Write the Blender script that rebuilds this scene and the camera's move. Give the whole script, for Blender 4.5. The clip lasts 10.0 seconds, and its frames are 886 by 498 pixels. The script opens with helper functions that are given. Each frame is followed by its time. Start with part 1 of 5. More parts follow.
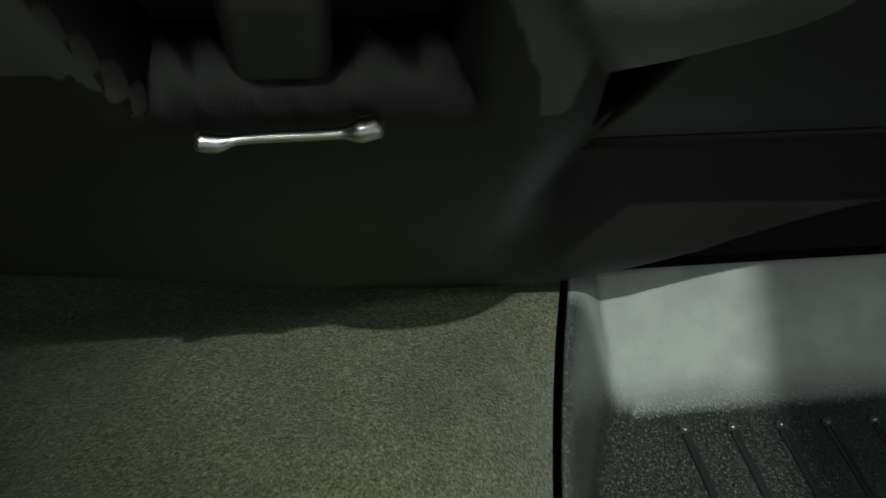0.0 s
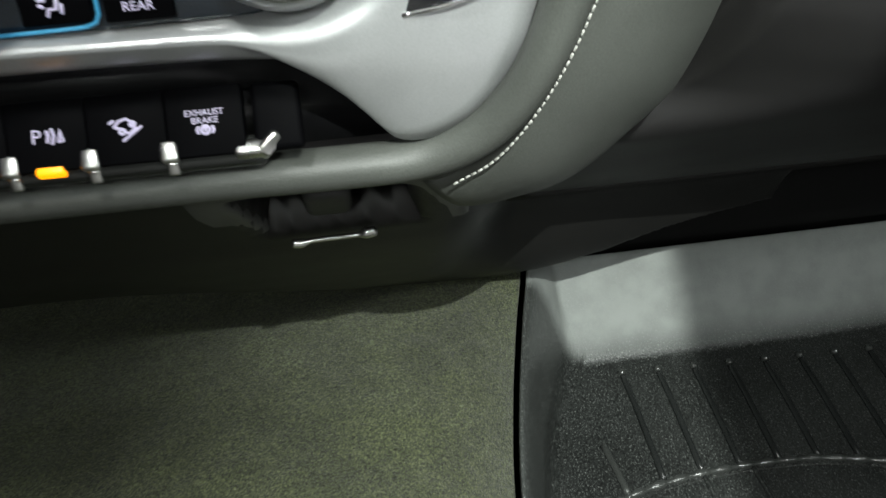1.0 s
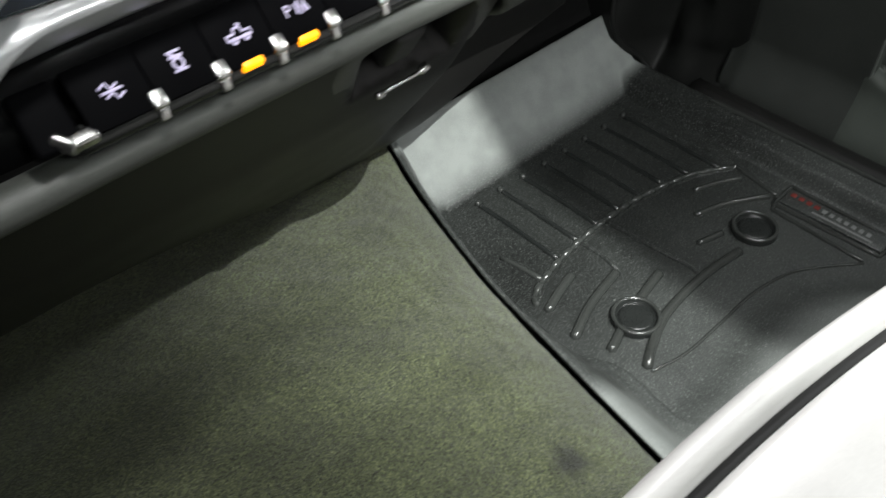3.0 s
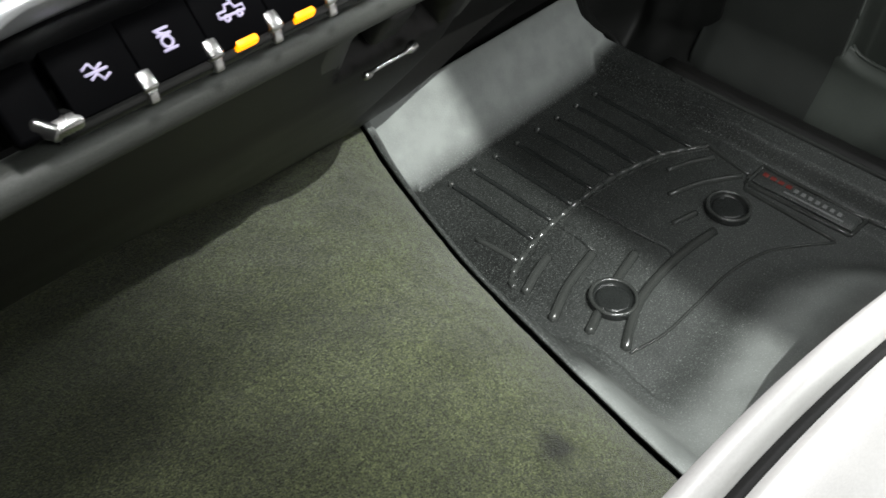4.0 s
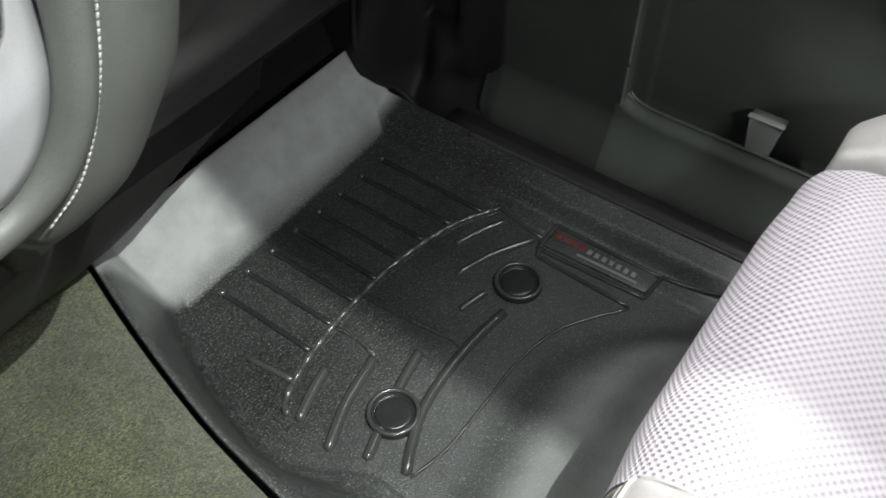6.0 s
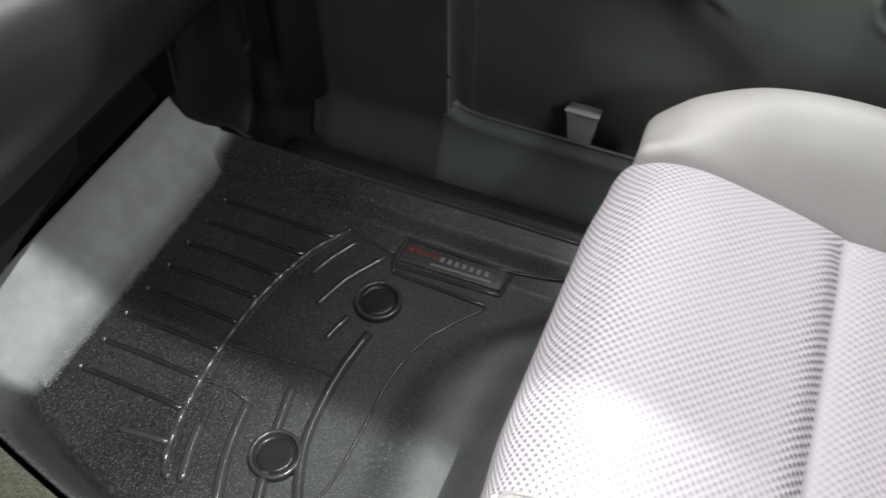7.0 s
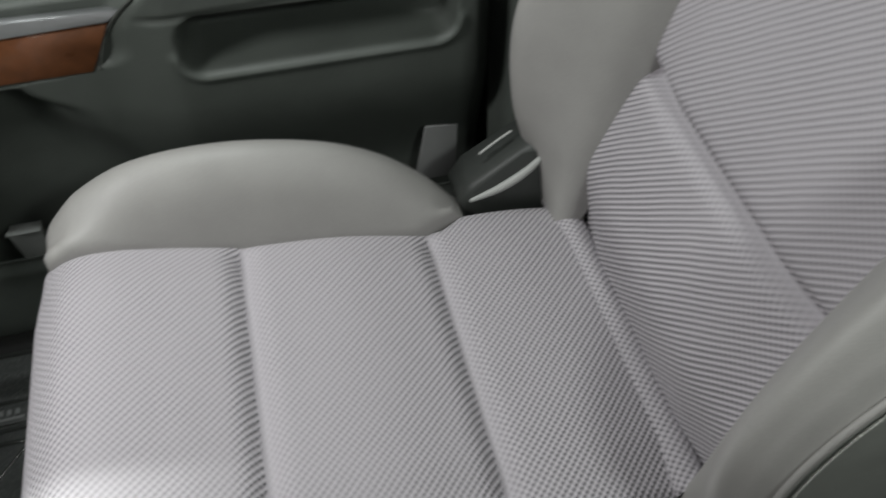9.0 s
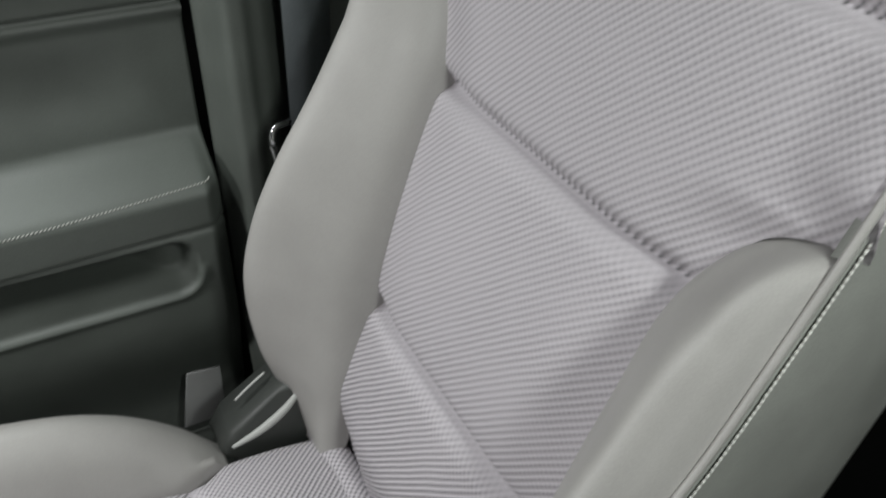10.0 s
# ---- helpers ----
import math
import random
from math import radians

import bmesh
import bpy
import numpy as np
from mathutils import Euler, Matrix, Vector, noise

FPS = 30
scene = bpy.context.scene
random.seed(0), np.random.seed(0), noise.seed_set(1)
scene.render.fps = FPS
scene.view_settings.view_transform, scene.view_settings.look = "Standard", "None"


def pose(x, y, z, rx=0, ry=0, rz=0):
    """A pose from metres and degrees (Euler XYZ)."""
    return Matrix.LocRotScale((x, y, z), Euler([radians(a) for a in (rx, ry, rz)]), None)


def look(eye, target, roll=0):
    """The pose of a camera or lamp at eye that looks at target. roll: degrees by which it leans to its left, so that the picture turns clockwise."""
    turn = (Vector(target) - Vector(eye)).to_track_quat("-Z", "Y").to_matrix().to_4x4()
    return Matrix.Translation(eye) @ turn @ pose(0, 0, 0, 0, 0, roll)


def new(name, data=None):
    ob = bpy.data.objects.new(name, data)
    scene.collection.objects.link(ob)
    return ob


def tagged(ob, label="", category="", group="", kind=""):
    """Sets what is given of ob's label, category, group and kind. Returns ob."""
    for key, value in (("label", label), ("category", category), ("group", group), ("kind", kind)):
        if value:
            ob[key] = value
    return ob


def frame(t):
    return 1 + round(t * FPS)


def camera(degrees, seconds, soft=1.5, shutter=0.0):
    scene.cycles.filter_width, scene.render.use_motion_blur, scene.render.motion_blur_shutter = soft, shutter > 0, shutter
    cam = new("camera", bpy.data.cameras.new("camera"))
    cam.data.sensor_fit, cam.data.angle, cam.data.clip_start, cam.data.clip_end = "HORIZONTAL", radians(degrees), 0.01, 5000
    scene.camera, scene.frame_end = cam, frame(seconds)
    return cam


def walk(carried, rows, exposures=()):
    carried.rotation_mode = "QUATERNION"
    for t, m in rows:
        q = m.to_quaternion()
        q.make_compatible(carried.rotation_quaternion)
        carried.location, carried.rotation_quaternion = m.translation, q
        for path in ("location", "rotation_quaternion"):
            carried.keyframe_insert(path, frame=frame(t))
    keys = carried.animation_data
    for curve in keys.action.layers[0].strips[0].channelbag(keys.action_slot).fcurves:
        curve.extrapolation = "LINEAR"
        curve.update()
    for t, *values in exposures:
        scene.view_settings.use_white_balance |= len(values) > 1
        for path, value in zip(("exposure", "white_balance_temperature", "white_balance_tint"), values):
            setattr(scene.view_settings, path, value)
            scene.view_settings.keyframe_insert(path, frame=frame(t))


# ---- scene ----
cam = camera(55.1, 10.0, soft=1.6, shutter=0.3)
PATH = [
    (0, (0.009, 0.094, 0.652), (0.282, 1.599, -0.636), 3.5),
    (0.5, (0.034, -0.047, 0.774), (0.23, 1.481, -0.501), -1.5),
    (1, (0.013, -0.109, 0.881), (0.216, 1.354, -0.468), -1.2),
    (1.5, (-0.08, -0.178, 0.961), (0.417, 1.172, -0.43), -1.2),
    (2, (-0.192, -0.182, 0.971), (0.569, 1.023, -0.432), -0.7),
    (2.5, (-0.249, -0.16, 0.935), (0.637, 0.944, -0.478), -1.7),
    (3, (-0.356, -0.12, 0.891), (0.588, 0.922, -0.53), -1.4),
    (3.2, (-0.391, -0.101, 0.883), (0.568, 0.923, -0.543), -1.1),
    (4.3, (-0.314, -0.086, 0.88), (0.678, 0.835, -0.592), 1.9),
    (4.5, (-0.259, -0.095, 0.895), (0.713, 0.826, -0.591), 1.3),
    (5, (-0.166, -0.098, 0.915), (0.783, 0.8, -0.598), 0.6),
    (5.2, (-0.132, -0.093, 0.914), (0.821, 0.798, -0.602), 0.1),
    (5.5, (-0.097, -0.106, 0.927), (0.88, 0.75, -0.594), -0.7),
    (6.8, (-0.021, -0.117, 0.984), (1.116, 0.447, -0.562), -0.1),
    (7, (-0.02, -0.132, 1.0), (1.137, 0.372, -0.552), -0.4),
    (7.5, (-0.06, -0.157, 1.045), (1.164, 0.16, -0.505), -0.3),
    (8, (-0.077, -0.198, 1.069), (1.197, -0.121, -0.47), 0.5),
    (8.5, (-0.079, -0.246, 1.092), (1.197, -0.4, -0.441), 1.2),
    (9, (-0.075, -0.363, 1.129), (1.186, -0.661, -0.395), -0.7),
    (9.5, (-0.078, -0.42, 1.171), (1.241, -1.002, -0.214), 0.5),
    (10, (-0.098, -0.461, 1.203), (1.3, -1.226, -0.005), 1.5),
]
EXPOSURES = [(0.0, -0.10, 6500, -2), (0.5, 0.15, 6500, 0), (1.0, 0.30, 6500, 4), (2.0, 0.58, 6500, 7), (2.5, 0.68, 6500, 8), (4.5, 0.60, 6500, 9), (5.0, 0.55, 6500, 9), (6.8, 0.60, 6500, 12), (7.0, 0.55, 6500, 12), (7.5, 0.0, 6500, 12),
             (8.0, -0.45, 6500, 11), (8.5, -0.66, 6500, 10), (9.0, -0.20, 6500, 7), (9.5, 0.10, 6500, 8), (10.0, 0.16, 6500, 8)]
walk(cam, [(t, look(eye, target, roll)) for t, eye, target, roll in PATH], EXPOSURES)

# ---- light: reading and dome lamps, an added fill, light through the windscreen, a faint night sky ----
world = bpy.data.worlds.new("night")
scene.world = world
world.use_nodes = True
world.node_tree.nodes["Background"].inputs[0].default_value = (0.5, 0.6, 0.55, 1)
world.node_tree.nodes["Background"].inputs[1].default_value = 0.02


def area_lamp(name, eye, target, watts, sx, sy, colour, spread=170):
    data = bpy.data.lights.new(name, "AREA")
    data.shape, data.size, data.size_y = "RECTANGLE", sx, sy
    data.energy, data.color, data.spread = watts, colour, radians(spread)
    ob = new(name, data)
    ob.matrix_world = look(eye, target)
    return ob


area_lamp("passenger_dome_lamp", (0.77, -0.28, 1.385), (0.52, 0.10, 0.1), 5.5, 0.10, 0.20, (0.97, 1.0, 1.0))
area_lamp("dome_lamp", (-0.30, -0.70, 1.38), (0.60, -0.45, 0.5), 3.6, 0.12, 0.08, (0.97, 1.0, 0.98))
area_lamp("windscreen_light", (0.45, 0.43, 1.20), (0.36, -0.30, 0.30), 6.5, 0.24, 0.07, (1.0, 0.985, 1.0))
# fill lamp added to brighten the centre stack
stack_fill_lamp = bpy.data.lights.new("stack_fill_lamp", "SPOT")
stack_fill_lamp.energy, stack_fill_lamp.spot_size, stack_fill_lamp.spot_blend, stack_fill_lamp.shadow_soft_size = 11.0, radians(84), 1.0, 0.05
new("stack_fill_lamp", stack_fill_lamp).matrix_world = look((-0.14, 0.02, 1.345), (-0.05, 0.25, 0.66))
# reading lamp over the footwell, its beam cut on the door side by added plates
READ = Vector((0.160, -0.31, 1.36))
reading = bpy.data.lights.new("reading_lamp", "SPOT")
reading.energy, reading.spot_size, reading.spot_blend, reading.shadow_soft_size = 74.0, radians(60), 1.0, 0.0026
reading.color = (0.97, 1.0, 0.97)
new("reading_lamp", reading).matrix_world = look(READ, (0.31, 0.27, 0.05))


# ---- materials ----
def material(name, colour, rough=0.5, metal=0.0, grain=0.0, grain_scale=900.0, bump=0.0, bump_scale=1500.0, stain=0.12, stain_scale=14.0,
             coat=0.0, emit=None, emit_strength=0.0, spec=0.5, sheen=0.0, relief=0.001):
    m = bpy.data.materials.new(name)
    m.use_nodes = True
    nt = m.node_tree
    b = nt.nodes["Principled BSDF"]
    b.inputs["Roughness"].default_value = rough
    b.inputs["Metallic"].default_value = metal
    b.inputs["Specular IOR Level"].default_value = spec
    b.inputs["Coat Weight"].default_value = coat
    if sheen:
        b.inputs["Sheen Weight"].default_value = sheen
        b.inputs["Sheen Roughness"].default_value = 0.6
    co = nt.nodes.new("ShaderNodeTexCoord")
    big = nt.nodes.new("ShaderNodeTexNoise")
    big.inputs["Scale"].default_value, big.inputs["Detail"].default_value = stain_scale, 5.0
    fine = nt.nodes.new("ShaderNodeTexNoise")
    fine.inputs["Scale"].default_value, fine.inputs["Detail"].default_value = grain_scale, 3.0
    for n in (big, fine):
        nt.links.new(co.outputs["Object"], n.inputs["Vector"])
    lo = nt.nodes.new("ShaderNodeMapRange")
    lo.inputs["From Min"].default_value, lo.inputs["From Max"].default_value = 0.3, 0.7
    lo.inputs["To Min"].default_value, lo.inputs["To Max"].default_value = 1 - stain, 1 + stain
    nt.links.new(big.outputs["Fac"], lo.inputs["Value"])
    hi = nt.nodes.new("ShaderNodeMapRange")
    hi.inputs["From Min"].default_value, hi.inputs["From Max"].default_value = 0.3, 0.7
    hi.inputs["To Min"].default_value, hi.inputs["To Max"].default_value = 1 - grain, 1 + grain
    nt.links.new(fine.outputs["Fac"], hi.inputs["Value"])
    mul = nt.nodes.new("ShaderNodeMath")
    mul.operation = "MULTIPLY"
    nt.links.new(lo.outputs[0], mul.inputs[0])
    nt.links.new(hi.outputs[0], mul.inputs[1])
    mix = nt.nodes.new("ShaderNodeMix")
    mix.data_type, mix.blend_type = "RGBA", "MULTIPLY"
    mix.inputs["Factor"].default_value = 1.0
    mix.inputs["A"].default_value = (*colour, 1)
    nt.links.new(mul.outputs[0], mix.inputs["B"])
    nt.links.new(mix.outputs["Result"], b.inputs["Base Color"])
    rr = nt.nodes.new("ShaderNodeMapRange")
    rr.inputs["To Min"].default_value, rr.inputs["To Max"].default_value = max(0.02, rough - 0.08), min(1, rough + 0.08)
    nt.links.new(big.outputs["Fac"], rr.inputs["Value"])
    nt.links.new(rr.outputs[0], b.inputs["Roughness"])
    if bump:
        bt = nt.nodes.new("ShaderNodeTexNoise")
        bt.inputs["Scale"].default_value, bt.inputs["Detail"].default_value = bump_scale, 4.0
        nt.links.new(co.outputs["Object"], bt.inputs["Vector"])
        bn = nt.nodes.new("ShaderNodeBump")
        bn.inputs["Strength"].default_value, bn.inputs["Distance"].default_value = bump, relief
        nt.links.new(bt.outputs["Fac"], bn.inputs["Height"])
        nt.links.new(bn.outputs["Normal"], b.inputs["Normal"])
    if emit:
        b.inputs["Emission Color"].default_value = (*emit, 1)
        b.inputs["Emission Strength"].default_value = emit_strength
    return m


def fabric_material(name, seams, lines=0.75, check=0.30, rear_amp=0.7, edge=0.0, floor_amp=0.40, low=0.0, pull=0.030, gathered=1.3):
    """Corded seat cloth in its own metric coordinates: diagonal cords with a fine check, gathered dark at one side of
    each cross seam and pulled flat at the other; the cords stand crisper towards the rear.
    """
    m = bpy.data.materials.new(name)
    m.use_nodes = True
    nt = m.node_tree
    b = nt.nodes["Principled BSDF"]
    b.inputs["Roughness"].default_value = 0.85
    b.inputs["Specular IOR Level"].default_value = 0.2
    b.inputs["Sheen Weight"].default_value = 0.12
    uv = nt.nodes.new("ShaderNodeUVMap")
    sep = nt.nodes.new("ShaderNodeSeparateXYZ")
    nt.links.new(uv.outputs["UV"], sep.inputs[0])

    def calc(op, a, c=None, clamp=False):
        n = nt.nodes.new("ShaderNodeMath")
        n.operation, n.use_clamp = op, clamp
        for k, v in ((0, a), (1, c)):
            if v is None:
                continue
            if isinstance(v, (int, float)):
                n.inputs[k].default_value = v
            else:
                nt.links.new(v, n.inputs[k])
        return n.outputs[0]

    wob = nt.nodes.new("ShaderNodeTexNoise")
    wob.inputs["Scale"].default_value = 7.0
    nt.links.new(uv.outputs["UV"], wob.inputs["Vector"])
    bend = calc("MULTIPLY", calc("SUBTRACT", wob.outputs["Fac"], 0.5), 0.007)
    p = calc("ADD", calc("ADD", sep.outputs[0], sep.outputs[1]), bend)
    q = calc("SUBTRACT", sep.outputs[0], sep.outputs[1])
    cord = calc("SINE", calc("MULTIPLY", p, 2 * math.pi / (CORD * 1.414)))
    cross = calc("SINE", calc("MULTIPLY", q, 2 * math.pi / (0.0054 * 1.414)))
    gather, flat = None, None
    for at in seams:
        d = calc("SUBTRACT", sep.outputs[1], at)
        g = calc("MULTIPLY", calc("SUBTRACT", 1.0, calc("DIVIDE", d, pull), True), calc("GREATER_THAN", d, 0.0))
        f = calc("MULTIPLY", calc("ADD", 1.0, calc("DIVIDE", d, 0.022), True), calc("LESS_THAN", d, 0.0))
        gather = g if gather is None else calc("MAXIMUM", gather, g)
        flat = f if flat is None else calc("MAXIMUM", flat, f)
    wear = nt.nodes.new("ShaderNodeTexNoise")
    wear.inputs["Scale"].default_value, wear.inputs["Detail"].default_value = 14.0, 4.0
    nt.links.new(uv.outputs["UV"], wear.inputs["Vector"])
    crisp = nt.nodes.new("ShaderNodeMapRange")
    for k, v in zip(("From Min", "From Max", "To Min", "To Max"), (-0.542, -0.800, 0.0, rear_amp)):
        crisp.inputs[k].default_value = v
    nt.links.new(sep.outputs[1], crisp.inputs["Value"])
    lip = nt.nodes.new("ShaderNodeMapRange")
    for k, v in zip(("From Min", "From Max", "To Min", "To Max"), (-0.295, -0.239, 0.0, edge)):
        lip.inputs[k].default_value = v
    nt.links.new(sep.outputs[1], lip.inputs["Value"])
    foot = nt.nodes.new("ShaderNodeMapRange")
    for k, v in zip(("From Min", "From Max", "To Min", "To Max"), (0.34, 0.14, 0.0, low)):
        foot.inputs[k].default_value = v
    nt.links.new(sep.outputs[1], foot.inputs["Value"])
    uneven = calc("ADD", calc("ADD", crisp.outputs[0], lip.outputs[0]), foot.outputs[0] if low else 0.0)
    fine = nt.nodes.new("ShaderNodeTexNoise")
    fine.inputs["Scale"].default_value, fine.inputs["Detail"].default_value = 900.0, 3.0
    nt.links.new(uv.outputs["UV"], fine.inputs["Vector"])
    amp = calc("MULTIPLY", calc("SUBTRACT", 1.0, calc("MULTIPLY", flat, 0.9)), calc("ADD", calc("ADD", floor_amp, uneven), calc("ADD", calc("MULTIPLY", gather, gathered), calc("MULTIPLY", wear.outputs["Fac"], 0.6))))
    h = calc("MULTIPLY", calc("ADD", calc("MULTIPLY", cord, lines), calc("MULTIPLY", cross, check)), amp)
    h2 = calc("ADD", h, calc("MULTIPLY", calc("SUBTRACT", fine.outputs["Fac"], 0.5), 0.8))
    ramp = nt.nodes.new("ShaderNodeValToRGB")
    e = ramp.color_ramp.elements
    e[0].position, e[0].color = 0.0, (0.06, 0.06, 0.064, 1)
    e[1].position, e[1].color = 1.0, (0.60, 0.572, 0.60, 1)
    mid = ramp.color_ramp.elements.new(0.5)
    mid.color = (0.44, 0.418, 0.44, 1)
    low = ramp.color_ramp.elements.new(0.25)
    low.color = (0.25, 0.240, 0.252, 1)
    nt.links.new(calc("ADD", calc("MULTIPLY", h2, 0.36), 0.56), ramp.inputs[0])
    nt.links.new(ramp.outputs[0], b.inputs["Base Color"])
    bn = nt.nodes.new("ShaderNodeBump")
    bn.inputs["Strength"].default_value, bn.inputs["Distance"].default_value = 0.55, 0.0012
    nt.links.new(h2, bn.inputs["Height"])
    nt.links.new(bn.outputs["Normal"], b.inputs["Normal"])
    return m


CORD = 0.0060


def tufts(nt, co, base, scale, low, high):
    """base, lightened and darkened at random from one small cell to the next."""
    cell = nt.nodes.new("ShaderNodeTexVoronoi")
    cell.inputs["Scale"].default_value = scale
    nt.links.new(co.outputs["Object"], cell.inputs["Vector"])
    pick = nt.nodes.new("ShaderNodeSeparateColor")
    nt.links.new(cell.outputs["Color"], pick.inputs[0])
    span = nt.nodes.new("ShaderNodeMapRange")
    span.inputs["To Min"].default_value, span.inputs["To Max"].default_value = low, high
    nt.links.new(pick.outputs[0], span.inputs["Value"])
    mix = nt.nodes.new("ShaderNodeMix")
    mix.data_type, mix.blend_type = "RGBA", "MULTIPLY"
    mix.inputs["Factor"].default_value = 1.0
    nt.links.new(base, mix.inputs["A"])
    nt.links.new(span.outputs[0], mix.inputs["B"])
    return mix.outputs["Result"]


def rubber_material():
    """Black moulded rubber, greyed on the toe slope, rear hump, heels and tunnel side: dusty, with lit sheen put into
    the colour.
    """
    m = material("moulded_rubber", (0.021, 0.0228, 0.0215), rough=0.33, spec=0.55, grain=0.9, grain_scale=420, bump=0.8, bump_scale=420, relief=0.0012, stain=0.25, stain_scale=9)
    nt = m.node_tree
    b = nt.nodes["Principled BSDF"]
    base = b.inputs["Base Color"].links[0].from_socket
    rough = b.inputs["Roughness"].links[0].from_socket
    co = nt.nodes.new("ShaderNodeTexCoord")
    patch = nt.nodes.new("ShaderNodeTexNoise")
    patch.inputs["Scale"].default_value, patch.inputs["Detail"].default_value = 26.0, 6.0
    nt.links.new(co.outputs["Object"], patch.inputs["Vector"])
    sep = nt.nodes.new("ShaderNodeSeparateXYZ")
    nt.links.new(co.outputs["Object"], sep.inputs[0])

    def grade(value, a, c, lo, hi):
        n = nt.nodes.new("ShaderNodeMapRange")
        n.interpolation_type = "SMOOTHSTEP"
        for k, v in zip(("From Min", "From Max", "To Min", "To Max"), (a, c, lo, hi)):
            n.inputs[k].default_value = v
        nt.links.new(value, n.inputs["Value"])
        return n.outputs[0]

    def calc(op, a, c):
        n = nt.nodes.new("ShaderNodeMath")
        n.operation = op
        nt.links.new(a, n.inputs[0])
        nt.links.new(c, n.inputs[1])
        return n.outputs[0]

    # pale specks paint the sparkle of the glossy grain
    speck = nt.nodes.new("ShaderNodeTexNoise")
    speck.inputs["Scale"].default_value, speck.inputs["Detail"].default_value = 520.0, 2.0
    nt.links.new(co.outputs["Object"], speck.inputs["Vector"])
    glint = nt.nodes.new("ShaderNodeMix")
    glint.data_type = "RGBA"
    glint.inputs["B"].default_value = (0.24, 0.255, 0.24, 1)
    nt.links.new(grade(speck.outputs["Fac"], 0.56, 0.72, 0.0, 0.8), glint.inputs["Factor"])
    nt.links.new(base, glint.inputs["A"])
    base = tufts(nt, co, glint.outputs["Result"], 480.0, 0.5, 1.5)
    # pale areas: some dirt, plus reflected light put into the colour
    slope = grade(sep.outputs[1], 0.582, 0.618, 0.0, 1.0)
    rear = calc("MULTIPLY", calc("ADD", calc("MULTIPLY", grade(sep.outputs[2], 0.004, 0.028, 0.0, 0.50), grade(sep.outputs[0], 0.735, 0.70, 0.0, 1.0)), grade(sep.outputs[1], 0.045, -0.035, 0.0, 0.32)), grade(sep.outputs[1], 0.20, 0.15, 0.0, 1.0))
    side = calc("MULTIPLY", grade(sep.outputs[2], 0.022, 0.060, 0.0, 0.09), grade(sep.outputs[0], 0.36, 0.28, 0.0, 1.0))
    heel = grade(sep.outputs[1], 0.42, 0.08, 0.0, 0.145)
    dust_and_sheen = calc("MULTIPLY", calc("MAXIMUM", calc("MAXIMUM", slope, calc("ADD", rear, heel)), side), grade(patch.outputs["Fac"], 0.3, 0.7, 0.80, 1.0))
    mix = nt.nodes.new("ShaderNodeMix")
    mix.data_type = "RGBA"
    nt.links.new(dust_and_sheen, mix.inputs["Factor"])
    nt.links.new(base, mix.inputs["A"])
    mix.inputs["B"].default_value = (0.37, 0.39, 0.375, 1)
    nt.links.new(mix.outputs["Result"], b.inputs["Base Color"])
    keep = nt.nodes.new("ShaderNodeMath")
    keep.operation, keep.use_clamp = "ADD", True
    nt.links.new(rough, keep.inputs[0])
    nt.links.new(grade(dust_and_sheen, 0.0, 1.0, 0.0, 0.35), keep.inputs[1])
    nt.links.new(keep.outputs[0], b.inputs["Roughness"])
    return m


def carpet_material():
    m = material("tufted_carpet", (0.050, 0.058, 0.025), rough=0.95, grain=0.9, grain_scale=560.0, bump=1.0, bump_scale=640.0, relief=0.0024,
                 stain=0.30, stain_scale=11.0, spec=0.12, sheen=0.24)
    nt = m.node_tree
    b = nt.nodes["Principled BSDF"]
    base = b.inputs["Base Color"].links[0].from_socket
    co = nt.nodes.new("ShaderNodeTexCoord")
    warp = nt.nodes.new("ShaderNodeTexNoise")
    warp.inputs["Scale"].default_value = 60.0
    nt.links.new(co.outputs["Object"], warp.inputs["Vector"])
    mixv = nt.nodes.new("ShaderNodeVectorMath")
    mixv.operation = "MULTIPLY_ADD"
    nt.links.new(warp.outputs["Color"], mixv.inputs[0])
    mixv.inputs[1].default_value = (0.020, 0.020, 0.0)
    nt.links.new(co.outputs["Object"], mixv.inputs[2])
    far = nt.nodes.new("ShaderNodeVectorMath")
    far.operation = "DISTANCE"
    nt.links.new(mixv.outputs[0], far.inputs[0])
    far.inputs[1].default_value = (0.038, 0.136, 0.140)
    spot = nt.nodes.new("ShaderNodeMapRange")
    spot.interpolation_type = "SMOOTHSTEP"
    for k, v in zip(("From Min", "From Max", "To Min", "To Max"), (0.006, 0.030, 0.22, 1.0)):
        spot.inputs[k].default_value = v
    nt.links.new(far.outputs["Value"], spot.inputs["Value"])
    mix = nt.nodes.new("ShaderNodeMix")
    mix.data_type, mix.blend_type = "RGBA", "MULTIPLY"
    mix.inputs["Factor"].default_value = 1.0
    nt.links.new(tufts(nt, co, base, 430.0, 0.5, 1.5), mix.inputs["A"])
    nt.links.new(spot.outputs[0], mix.inputs["B"])
    nt.links.new(mix.outputs["Result"], b.inputs["Base Color"])
    return m


